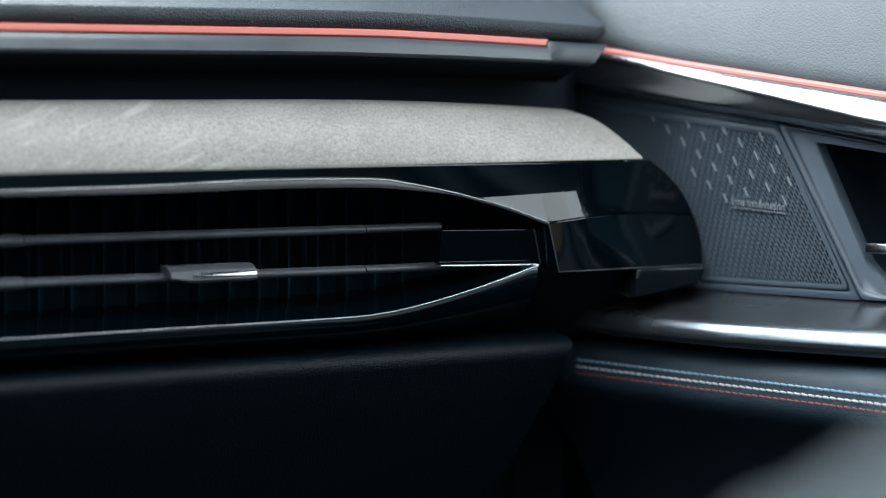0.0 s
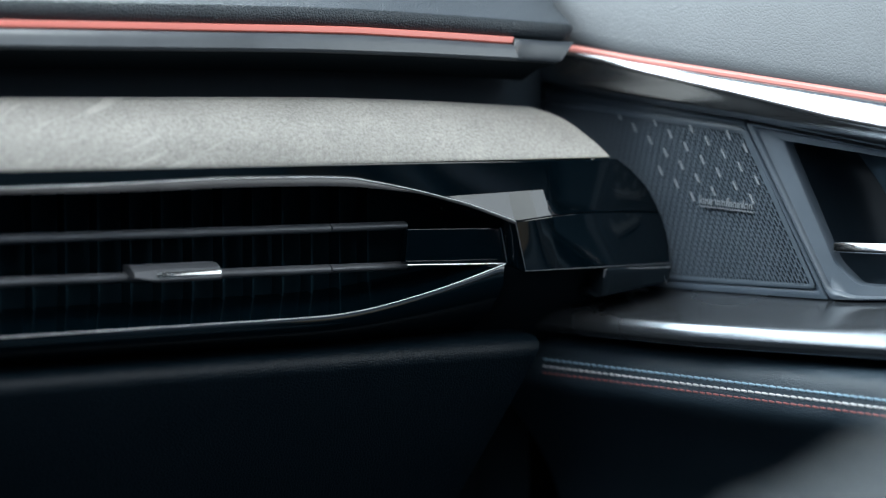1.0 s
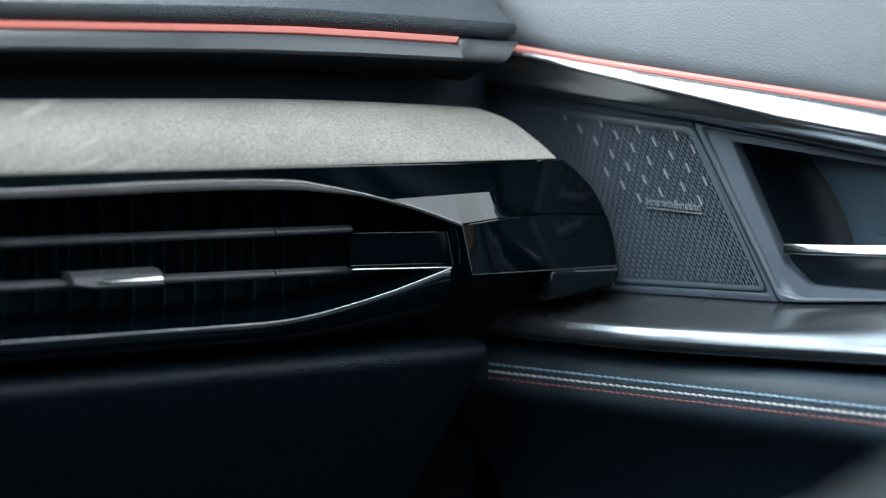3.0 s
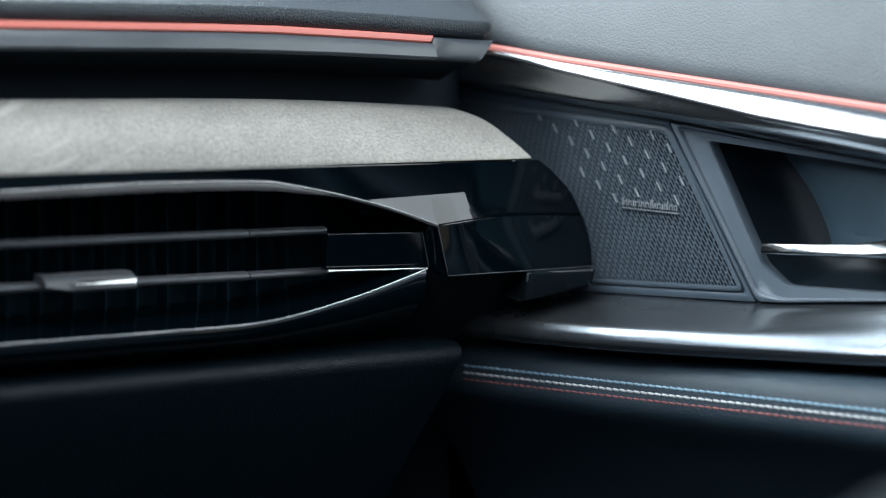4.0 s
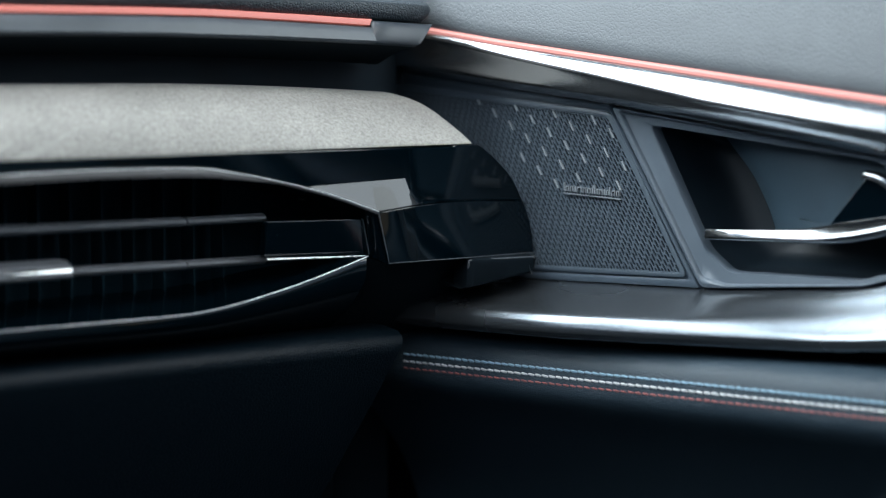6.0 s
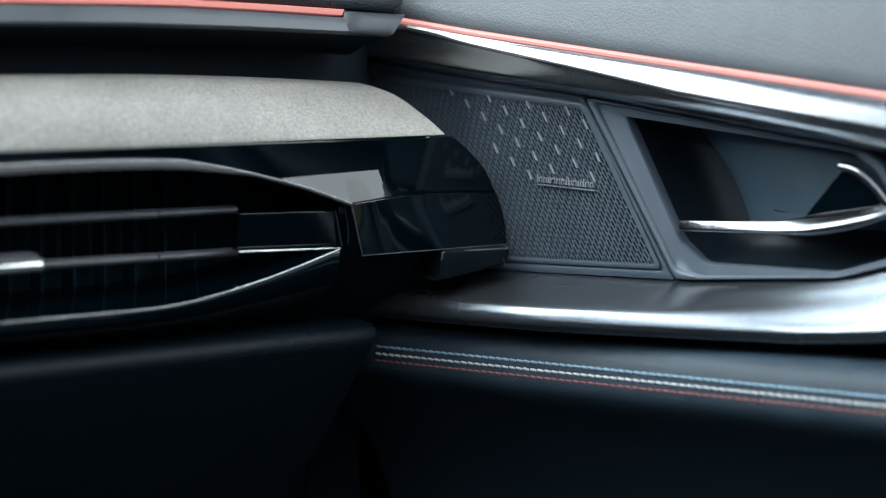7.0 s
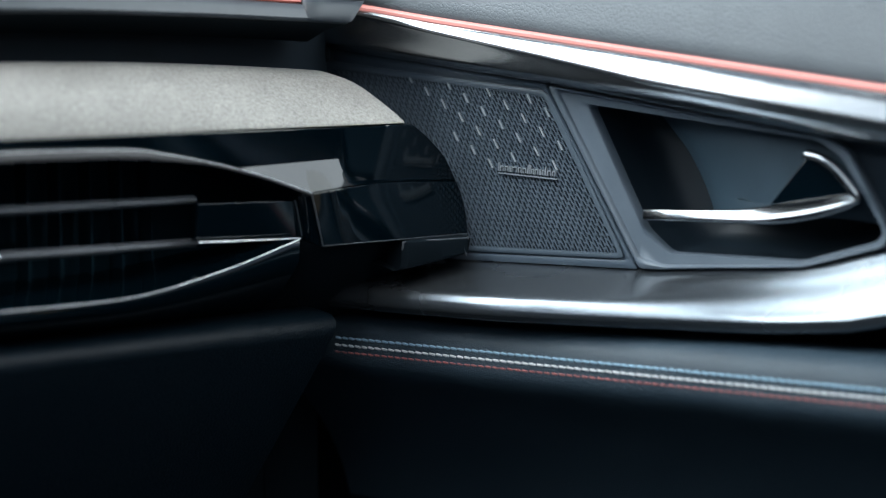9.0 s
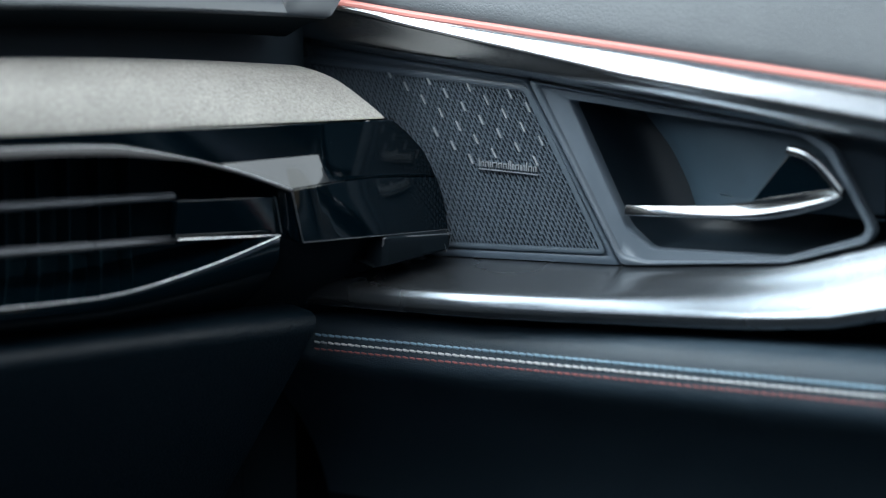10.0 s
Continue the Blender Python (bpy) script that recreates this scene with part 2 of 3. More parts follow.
structure("floor", box(LEFT - 0.04, 0.5, -2.2, 1.0, -0.04, 0.0), CARPET, "black carpeted floor of the car cabin")
structure("wall_rear", box(LEFT, 0.5, -2.24, -2.2, 0.0, 1.43), CARPET, "dark trimmed rear end of the cabin")
structure("wall_left", plate([(0, 0), (1, 0), (1, 1), (0, 1)], 0, 1), CARPET, "dark lower side trim across the cabin")
wl_ob = bpy.data.objects["wall_left"]
wl_ob.matrix_world = Matrix.Translation((LEFT - 0.04, -2.2, 0)) @ Matrix.Diagonal((0.04, 2.6, 1.1, 1))
structure("wall_front", box(LEFT, 0.5, 0.62, 0.66, 0.0, 0.86), CARPET, "dark bulkhead behind the dashboard")
side = structure("wall_right", box(-0.75, 1.9, 0.05, 0.09, 0.0, 0.86), CARPET, "dark body side behind the door")
side.matrix_world = pose(0.0558, 0.01985, 0, 0, 0, -71)
# roof lining with the opening of the glass roof
rx0, rx1, ry0, ry1 = -0.92, 0.02, -1.32, -0.055
roof = ([(LEFT, -2.2, 1.44), (0.45, -2.2, 1.44), (0.45, -0.035, 1.44), (LEFT, -0.035, 1.44), (rx0, ry0, 1.44), (rx1, ry0, 1.44), (rx1, ry1, 1.44), (rx0, ry1, 1.44)],
        [(0, 1, 5, 4), (1, 2, 6, 5), (2, 3, 7, 6), (3, 0, 4, 7)])
roof_ob = tagged(part("ceiling", roof, LINING, None, smooth=False, thick=0.02), "charcoal fabric roof lining round a glass roof", "ceiling", kind="structure")

# ---- dashboard ----
dash = thing("dashboard", "black dashboard with pale microfibre band, coral light strip and gloss trim", "dashboard", pose(0, 0, 0))
XS = [LEFT + 0.02, -0.9, -0.6, -0.4, -0.32, -0.26, -0.23, -0.20, -0.17, -0.15, -0.135, -0.12, -0.105, -0.09, -0.075, -0.06, -0.045, -0.03, -0.015, -0.0045]
LIP_XS = XS + [-0.0032, -0.0020]
RED_TOP = [(-0.12, 0.8165), (-0.09, 0.8162), (-0.039, 0.8143), (-0.0045, 0.8127), (0.029, 0.8111)]
LIP_LOW = [(-0.12, 0.8042), (-0.06, 0.8030), (-0.005, 0.8011), (0.0253, 0.7999)]

# upper pad: an upright leather front under a crease, then the grained top that rises to the windscreen
front, over = [], []
for x in XS + [0.010, 0.020, 0.029, 0.0345, 0.0378, 0.0395]:
    z = along(x, RED_TOP)
    end = max(0.0, (x - 0.029) / 0.0105)
    y0, lift = 0.008 * end ** 2, 0.0055 * end
    front.append([(x, 0.050 + y0, z + 0.0012 + lift), (x, 0.036 + y0, z + 0.0003 + lift), (x, 0.0347 + y0, z + 0.0014 + lift), (x, 0.0344 + y0, z + 0.0045 + lift * 0.5), (x, 0.0350 + y0, z + 0.0082), (x, 0.0362 + y0, z + 0.0092)])
    over.append([(x, 0.0362 + y0, z + 0.0092), (x, 0.0385 + y0, z + 0.0106), (x, 0.050 + y0, z + 0.0175), (x, 0.072 + y0, z + 0.038), (x, 0.11 + y0, z + 0.066), (x, 0.18, z + 0.088), (x, 0.30, z + 0.095), (x, 0.56, z + 0.08)])
for r in (front, over):
    r.append([(v[0] + 0.0010, v[1] + 0.010, v[2] + 0.0005) for v in r[-1]])
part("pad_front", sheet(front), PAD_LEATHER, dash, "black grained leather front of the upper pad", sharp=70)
# top coloured lighter than the front to paint in the light it catches
part("pad_top", sheet(over), DASH_TOP, dash, "grained top of the upper pad, coloured lighter for the light on it")
# light guide
rows = [[(x, 0.040, along(x, RED_TOP) + 0.0002), (x, 0.0328, along(x, RED_TOP) + 0.0002), (x, 0.0325, along(x, RED_TOP) - 0.0001), (x, 0.0318, along(x, RED_TOP) - 0.0027), (x, 0.0321, along(x, RED_TOP) - 0.0030), (x, 0.040, along(x, RED_TOP) - 0.0030)] for x in XS]
rows.append([(-0.0022 - (0.8127 - v[2]) * 0.6, v[1], v[2]) for v in rows[-1]])
part("light_strip", bar(rows), RED_DASH, dash, "glowing coral light guide")
# satin lip below the light guide, rolling under into the groove
rows = []
for x in LIP_XS + [0.010, 0.020, 0.0253, 0.0275]:
    zt = along(x, RED_TOP) - 0.0031 + max(0, min(1, (x + 0.0032) / 0.0012)) * 0.0029
    zl = along(x, LIP_LOW)
    dx = 0.0012 if x > 0.026 else 0
    rows.append([(x + 3 * dx, 0.044, zt), (x + 2.4 * dx, 0.0335, zt - 0.0002), (x + 1.5 * dx, 0.0315, zt - 0.001), (x + dx, 0.029, (zt + zl) / 2), (x, 0.027, zl + 0.0012), (x - dx, 0.0275, zl), (x - dx, 0.030, zl - 0.0006),
                 (x - dx, 0.045, zl - 0.003), (x - dx, 0.062, zl - 0.009)])
# the end is cut on the slant, its lower corner further in
rows = [[(v[0] + 0.0105 * max(0.0, (v[0] - 0.004) / 0.0235) * max(-0.6, min(0.5, (v[2] - 0.8065) / 0.012)), v[1], v[2]) for v in r] for r in rows]
rows.append([(v[0] + 0.001, v[1] + 0.012, v[2]) for v in rows[-1]])
step = LIP_XS.index(-0.0032)
part("lower_lip", sheet([r[:7] for r in rows[:step + 1]]), LIP, dash, "grey satin lip under the light strip")
# same lip carried on; its dimmer reflection is put into a darker colour
part("lip_end", sheet([r[:7] for r in rows[step:]]), LIP_END, dash, "end of the lip beyond the light strip, coloured darker for weaker reflections")
# downturned rows of the same lip, blackened to paint in their shade
part("lip_underside", sheet([r[6:] for r in rows]), BLACK, dash, "underside of the lip, blackened for its shade")
for ob in dash.children:
    if ob.name.split(".")[0] in ("pad_front", "pad_top", "light_strip", "lower_lip", "lip_end", "lip_underside"):
        ob.location = (-0.0118, -0.018, -0.0005)
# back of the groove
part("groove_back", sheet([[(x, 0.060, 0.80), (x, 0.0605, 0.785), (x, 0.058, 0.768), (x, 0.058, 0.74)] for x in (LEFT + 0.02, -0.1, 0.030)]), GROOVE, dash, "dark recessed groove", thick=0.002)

# pale microfibre band, a convex roll whose end tapers to a point
LEFT_PROFILE = spline([(0, 0.052, 0.774), (0, 0.042, 0.7795), (0, 0.030, 0.7819), (0, 0.014, 0.7775), (0, 0.001, 0.765), (0, -0.005, 0.7520), (0, -0.0035, 0.7500), (0, 0.004, 0.7497)], 5)
END_PROFILE = spline([(0.002, 0.052, 0.770), (0.003, 0.042, 0.7750), (0.0047, 0.030, 0.7764), (0.0187, 0.020, 0.7707), (0.0277, 0.008, 0.7609), (0.0317, -0.004, 0.7522), (0.0317, -0.003, 0.7508), (0.031, 0.004, 0.7500)], 5)
rows = []
for x in [LEFT + 0.02, -0.9, -0.6, -0.4, -0.3, -0.25, -0.2, -0.17, -0.14, -0.12, -0.10, -0.085, -0.07, -0.055, -0.04, -0.028, -0.018, -0.010, -0.004, 0.0]:
    w = max(0.0, min(1.0, (x + 0.15) / 0.15))
    w = w * w
    row = []
    for a, e in zip(LEFT_PROFILE, END_PROFILE):
        ex = e.x * max(0.0, min(1.0, (x + 0.06) / 0.06))
        row.append((x + ex, a.y + (e.y - a.y) * w, a.z + (e.z - a.z) * w))
    rows.append(row)
rows.append([(v[0] + 0.0006, v[1] + 0.0025, v[2] - 0.0012) for v in rows[-1]])
rows.append([(v[0] - 0.002, v[1] + 0.010, v[2] - 0.004) for v in rows[-1]])
part("microfibre_band", sheet(rows), FABRIC, dash, "pale grey brushed microfibre band")

def turned(v):
    """The trim's end turns a few degrees towards the door."""
    far = max(0.0, v[0] + 0.010)
    a = 0.090 * far + 0.20 * far * far
    return Vector((v[0] + 0.62 * a, v[1] + 0.78 * a, v[2] - 0.075 * a))


# gloss black trim: the face between the band and the ridge over the vent
RIDGE = [Vector(p) for p in [(LEFT + 0.02, -0.015, 0.7425), (-0.6, -0.015, 0.7428), (-0.34, -0.015, 0.7430), (-0.29, -0.015, 0.7433)]] + spline(
    [(-0.26, -0.015, 0.7437), (-0.2342, -0.015, 0.7441), (-0.183, -0.015, 0.7453), (-0.1281, -0.015, 0.7446), (-0.1079, -0.015, 0.7420), (-0.0842, -0.015, 0.7372), (-0.069, -0.015, 0.7334), (-0.0535, -0.015, 0.7289), (-0.0329, -0.0155, 0.7212)], 5)
FACET = spline([(-0.0329, -0.0155, 0.7212), (-0.020, -0.0155, 0.7226), (-0.0085, -0.0155, 0.7236), (0.0083, -0.0155, 0.7243), (0.030, -0.0155, 0.7238), (0.0525, -0.0155, 0.7226)], 9)
for q in RIDGE + FACET:
    q.y = -0.0195 if q.x > -0.02 else -0.0132 - 0.0063 * math.exp(-((q.x + 0.020) / 0.028) ** 2)
# the crease runs back into the face towards the end
for q in FACET:
    f = max(0.0, (q.x + 0.02) / 0.0725)
    q.y += 0.0068 * f
    q.x += 0.0053 * f
whole = RIDGE + FACET[1:]
rows = []
for p in whole:
    k = max(0.0, min(1.0, (p.x + 0.05) / 0.1078))
    top = Vector((p.x - 0.0053 * max(0.0, (p.x + 0.02) / 0.0778) - 0.0208 * k ** 3, -0.0050, 0.7502))
    if p.x > 0.03:
        top.z += 0.0005
    # an upright face under a small ledge, with a flare above the ridge that is deepest beside the vent's corner
    rise = 0.0005
    room = top.z - p.z
    if -0.07 < p.x < -0.0115:
        rise = max(0.0005, 0.7337 + (p.x + 0.07) * 0.036 - p.z)
    elif p.x >= -0.0115:
        rise = 0.0005 + max(0.0, (-0.005 - p.x) / 0.0065) * 0.0122
    rise = min(rise, 0.6 * room)
    bulge = 0.0042 * k ** 3
    xt = lambda z: p.x + (top.x - p.x) * (z - p.z) / room + bulge * math.sin(math.pi * (z - p.z) / room)
    back = -0.0118
    up = [top + Vector((0, 0.008, 0.0003)), Vector((xt(top.z), -0.0109, top.z)), Vector((xt(top.z), -0.0112, top.z - 0.0001)), Vector((xt(top.z), -0.0122, top.z - 0.0004))]
    zf = p.z + rise
    for k2 in (0.2, 0.5, 0.8, 0.96, 1.0):
        z = top.z - 0.0004 + (zf - top.z + 0.0004) * k2
        up.append(Vector((xt(z), -0.0122 + (back + 0.0122) * k2, z)))
    for k2 in (0.05, 0.4, 0.8, 0.97):
        z = zf + (p.z - zf) * k2
        up.append(Vector((xt(z), back + (p.y - back) * k2, z)))
    rows.append(up + [p + Vector((0, 0.0, 0.0)), p + Vector((0, 0.0003, -0.0004))])
rows.append([v + Vector((0.0005, 0.008, 0)) for v in rows[-1]])
part("gloss_trim", sheet([[turned(v) for v in r] for r in rows]), GLOSS, dash, "piano black lacquered trim", sharp=6)
# end block under the facet line
rows = []
for p in FACET:
    k = (p.x + 0.0329) / 0.0907
    low = Vector((-0.0269 + 0.0853 * k, -0.0190 - 0.0020 * k, 0.6961 + 0.0003 * k))
    rows.append([p + Vector((0, 0.0006, -0.0004))] + [p.lerp(low, t) + Vector((0.0016 * k ** 4 * math.sin(math.pi * t), 0, 0)) for t in (0.04, 0.3, 0.6, 0.9)] + [low, low + Vector((0, 0.0008, -0.0004)), low + Vector((0, 0.02, 0.001))])
rows.insert(0, [v + Vector((0.0002, 0.010, 0)) for v in rows[0]])
rows.append([v + Vector((0.0006, 0.004, 0)) for v in rows[-1]])
rows.append([v + Vector((-0.0006, 0.02, 0)) for v in rows[-1]])
part("end_block", sheet([[turned(v) for v in r] for r in rows]), GLOSS, dash, "piano black end block of the trim", sharp=18)
# bright edge of the lacquered block: its highlight modelled as a thin satin line
part("block_highlight", tube([turned(v) for v in [(-0.0331, -0.0196, 0.7208), (-0.0300, -0.0194, 0.7085), (-0.0269, -0.0193, 0.6960), (-0.0100, -0.0197, 0.6961), (0.0250, -0.0205, 0.6962), (0.0584, -0.0213, 0.6964)]], 0.00028, 6), SLAT, dash, "edge highlight of the end block, as a thin satin line")
# lower end cap below the block
rows = []
for k in range(17):
    t = k / 16
    # a broad roll under the block's edge that comes forward towards a slanted end facet
    e = 0.003 * max(0.0, 1 - t / 0.10) ** 2 - 0.0085 * t - 0.0225
    x = 0.0188 + 0.0318 * t
    fall = 1 - 0.66 * t
    rows.append([turned(v) for v in [(x, -0.0150, 0.6962), (x, e + 0.0042, 0.6959), (x, e + 0.0012, 0.6955), (x, e + 0.0003, 0.6948), (x - 0.0001, e, 0.6938), (x - 0.0002, e, 0.6928),
                                     (x - 0.0006, e - 0.0002, 0.6910 - 0.007 * fall), (x - 0.0010, e + 0.0006, 0.6910 - 0.0095 * fall), (x - 0.002, e + 0.0040, 0.6910 - 0.0105 * fall), (x - 0.006, 0.012, 0.6910 - 0.004 * fall)]])
last = rows[-1]
tip = last[1] + Vector((0.0045, 0.0030, -0.0003))
rows.append([v + (tip - last[1]) * f for v, f in zip(last, (1, 1, 0.95, 0.85, 0.7, 0.5, 0.25, 0.1, 0.0, 0.0))])
rows.append([v + Vector((-0.002, 0.014, 0)) for v in rows[-1]])
rows.insert(0, [v + Vector((0.0004, 0.012, 0)) for v in rows[0]])
part("end_cap", sheet(rows), BLACK, dash, "black underside of the trim end", sharp=28)
# highlight of the cap's top and left roll, added as a paler tube
part("cap_highlight", tube([turned(v) for v in [(0.0192, -0.0190, 0.6890), (0.0190, -0.0202, 0.6925), (0.0193, -0.0200, 0.6944), (0.0210, -0.0212, 0.6949), (0.0350, -0.0257, 0.6950), (0.0520, -0.0300, 0.6951)]], 0.0006, 8), SLAT, dash, "highlight on the trim end's rolled edge, as a satin line")
# end facet in a paler material that paints in its bright reflection
facet = [turned(v) for v in [(0.0552, -0.0262, 0.6956), (0.0478, -0.0298, 0.6948), (0.0492, -0.0316, 0.6866)]]
part("cap_facet", (facet + [v + Vector((0.0002, 0.003, 0)) for v in facet], [(0, 1, 2), (5, 4, 3), (0, 3, 4, 1), (1, 4, 5, 2), (2, 5, 3, 0)]), SLAT, dash, "small end facet, coloured bright for its reflection", smooth=False)

# lower fascia under the vent
CHROME_LOW = [Vector(p) for p in [(LEFT + 0.02, -0.012, 0.6775), (-0.6, -0.012, 0.6778), (-0.34, -0.012, 0.678)]] + spline(
    [(-0.30, -0.012, 0.6781), (-0.2345, -0.012, 0.6783), (-0.18, -0.012, 0.6784), (-0.148, -0.012, 0.6785), (-0.1300, -0.012, 0.6789), (-0.1140, -0.012, 0.6804), (-0.0960, -0.012, 0.6835), (-0.0675, -0.012, 0.6899), (-0.0352, -0.012, 0.6991)], 5)
rows = []
for p in CHROME_LOW:
    bottom = Vector((p.x, 0.030, 0.655))
    rows.append([p, p + Vector((0, -0.0004, -0.0006)), p.lerp(bottom, 0.25) + Vector((0, -0.010, 0)), p.lerp(bottom, 0.55) + Vector((0, -0.010, 0)), p.lerp(bottom, 0.8) + Vector((0, -0.004, 0)), bottom, bottom + Vector((0, 0.03, -0.02))])
part("lower_fascia", sheet(rows), GLOSS, dash, "gloss black fascia below the vent", sharp=89)
rows = []
for p in (Vector((-0.0352, -0.0122, 0.6990)), Vector((-0.0269, -0.0165, 0.6956)), Vector((0.0, -0.0125, 0.6955)), Vector((0.020, -0.010, 0.6952)), Vector((0.050, -0.006, 0.6950))):
    rows.append([p, p + Vector((0, 0.007, -0.008)), p.lerp(Vector((p.x, 0.03, 0.655)), 0.6), Vector((p.x - 0.004, 0.03, 0.655)), Vector((p.x - 0.01, 0.06, 0.635))])
part("trim_underside", sheet(rows), BLACK, dash, "matt black underside beside the vent")

# padded glovebox face with a rolled top edge
prof = [(0.050, 0.6608), (0.010, 0.6612), (-0.003, 0.6600), (-0.0075, 0.6576), (-0.0090, 0.6545), (-0.0082, 0.651), (-0.001, 0.630), (0.020, 0.575), (0.06, 0.49), (0.11, 0.38), (0.15, 0.26)]
rows = []
for x0 in [LEFT + 0.02, -0.6, -0.3, -0.2, -0.12, -0.06, -0.03, -0.018, -0.0110]:
    rows.append([(x0 - max(0, (0.6595 - z)) * (0.395 if x0 > -0.1 else 0), y + (0.001 if x0 > -0.0115 else 0), z) for y, z in prof])
rows.append([(v[0] + 0.0012, v[1] + 0.005, v[2] - 0.001) for v in rows[-1]])
rows.append([(v[0], v[1] + 0.04, v[2] - 0.001) for v in rows[-1]])
part("glovebox_lid", sheet(rows), LEATHER, dash, "closed black grained leather glovebox lid", thick=0.0016)
# unseen filler added to keep windscreen light off the sill's near end
part("dash_light_stop", box(0.0005, 0.034, 0.075, 0.11, 0.25, 0.815), BLACK, dash, "added black filler panel that stops light past the dashboard end", smooth=False)
part("dash_core", box(LEFT + 0.02, 0.0, 0.075, 0.6, 0.25, 0.80), BLACK, dash, smooth=False)

# ---- air vent ----
vent = thing("air_vent", "wide black air vent with two satin slats and chrome edge", "air vent", pose(0, 0, 0))
# moulded lip that hangs from the ridge, and the reveal that runs inwards
rows = []
for p in RIDGE:
    k = max(0.0, min(1.0, (-0.085 - p.x) / 0.035))
    h = 0.0006 + 0.0027 * k * min(1.0, max(0.25, (p.x + 0.36) / 0.15))
    rows.append([p + Vector((0, -0.0004, -0.0002)), p + Vector((0, -0.0006 - 0.3 * h, -0.0008)), p + Vector((0, -0.0008 - 0.55 * h, -0.0008 - h * 0.6)), p + Vector((0, -0.0006 - 0.5 * h, -0.001 - h)), p + Vector((0, 0.006, -0.0022 - h)), p + Vector((0, 0.035, -0.004 - h))])
part("upper_lip", sheet([r[:4] for r in rows]), LIP_DARK, vent, "satin dark rolled upper lip")
part("upper_reveal", sheet([r[3:] for r in rows]), GLOSS, vent)
# highlight on the ridge's bevel, modelled as a thin silver line
part("ridge_highlight", tube([p + Vector((0, -0.0011, -0.0003)) for p in RIDGE], 0.00032, 10), EDGE, vent, "edge highlight of the ridge, as a thin silver line")
# frame end between the tile and the ridge
part("frame_end", sheet([[(-0.0329, -0.0178, 0.7210), (-0.0269, -0.0168, 0.6958)], [(-0.0345, -0.0130, 0.7190), (-0.0300, -0.0150, 0.6975)], [(-0.0365, -0.0040, 0.7200), (-0.0318, -0.0050, 0.6985)], [(-0.0600, 0.010, 0.729), (-0.0500, 0.010, 0.698)]]), GLOSS, vent)
tile_v, tile_f = plate([(-0.0885, 0.7183), (-0.0362, 0.7170), (-0.0316, 0.6996), (-0.0888, 0.7013)], -0.0095, -0.005)
part("end_tile", ([(x, y - (z - 0.708) * 0.13, z) for x, y, z in tile_v], tile_f), GLOSS, vent, "gloss black end tile", smooth=False, bevel=0.00015)
part("tile_edge", tube([(-0.0370, -0.0109, 0.7172), (-0.0362, -0.0109, 0.7165), (-0.0318, -0.0092, 0.7000)], 0.00022, 6), EDGE, vent)
# lower reveal up to the tile
rows = []
for p in CHROME_LOW:
    k = max(0.0, min(1.0, (-0.0352 - p.x) / 0.06))
    zin = p.z + (0.6995 - p.z) * (0.35 + 0.65 * (1 - k))
    rows.append([p, p.lerp(Vector((p.x, -0.012 + 0.040 * k, zin)), 0.5) + Vector((0, 0, -0.0006)), Vector((p.x, -0.012 + 0.040 * k, zin))])
part("lower_reveal", sheet(rows), GLOSS, vent)
# left run: the gloss edge's dim highlight drawn as a silver tube
part("chrome_and_highlight_edge", tube([p + Vector((0, -0.0006, 0)) for p in CHROME_LOW[:-11]], 0.00040, 12), EDGE, vent, "dim edge highlight below the vent, as a silver line")
part("chrome_and_highlight_edge", tube([p + Vector((0, -0.0006, 0)) for p in CHROME_LOW[-12:]] + [Vector((-0.0346, -0.0126, 0.69945)), Vector((-0.0366, -0.0126, 0.6996)), Vector((-0.060, -0.0124, 0.7002)), Vector((-0.0896, -0.0122, 0.7011))], 0.00052, 8), CHROME, vent, "bright chrome corner edge")
part("vent_back", sheet([[(x, 0.036, 0.75), (x, 0.040, 0.71), (x, 0.036, 0.67)] for x in (LEFT + 0.02, -0.2, -0.03)]), VENT_BLACK, vent, thick=0.001)


def slat_bar(x0, x1, z0, z1, half, depth, y=0.0, n=2):
    secs = []
    for k in range(n):
        t = k / (n - 1)
        secs.append(ring((x0 + (x1 - x0) * t, y + depth / 2, z0 + (z1 - z0) * t), (0, 1, 0), (0, 0, 1), depth / 2, half, 16, 1.0))
    return bar(secs)


for z, zr in ((0.7195, 0.7190), (0.7004, 0.6992)):
    part("slat", slat_bar(-0.2908, -0.1236, z, zr, 0.0023, 0.009, 0.0012), SLAT, vent, "satin black slat")
    part("slat_end", slat_bar(-0.1228, -0.0820, zr, zr, 0.0021, 0.009, 0.0014), SLAT, vent, "satin black slat end")
    part("slat_end", slat_bar(LEFT + 0.04, -0.2916, z, z, 0.0030, 0.011, 0.0004), SLAT, vent, "satin black slat end")
vane_mesh = None
for k in range(16):
    x = -0.325 + 0.0155 * k
    ob = part("vane", vane_mesh or box(-0.0005, 0.0005, 0.024, 0.036, 0.678, 0.743), VENT_BLACK, vent, smooth=False)
    ob.location.x = x
    vane_mesh = ob.data
# the sliding knob on the lower slat
kx0, kx1 = -0.2175, -0.1838
kz = 0.7010
secs = []
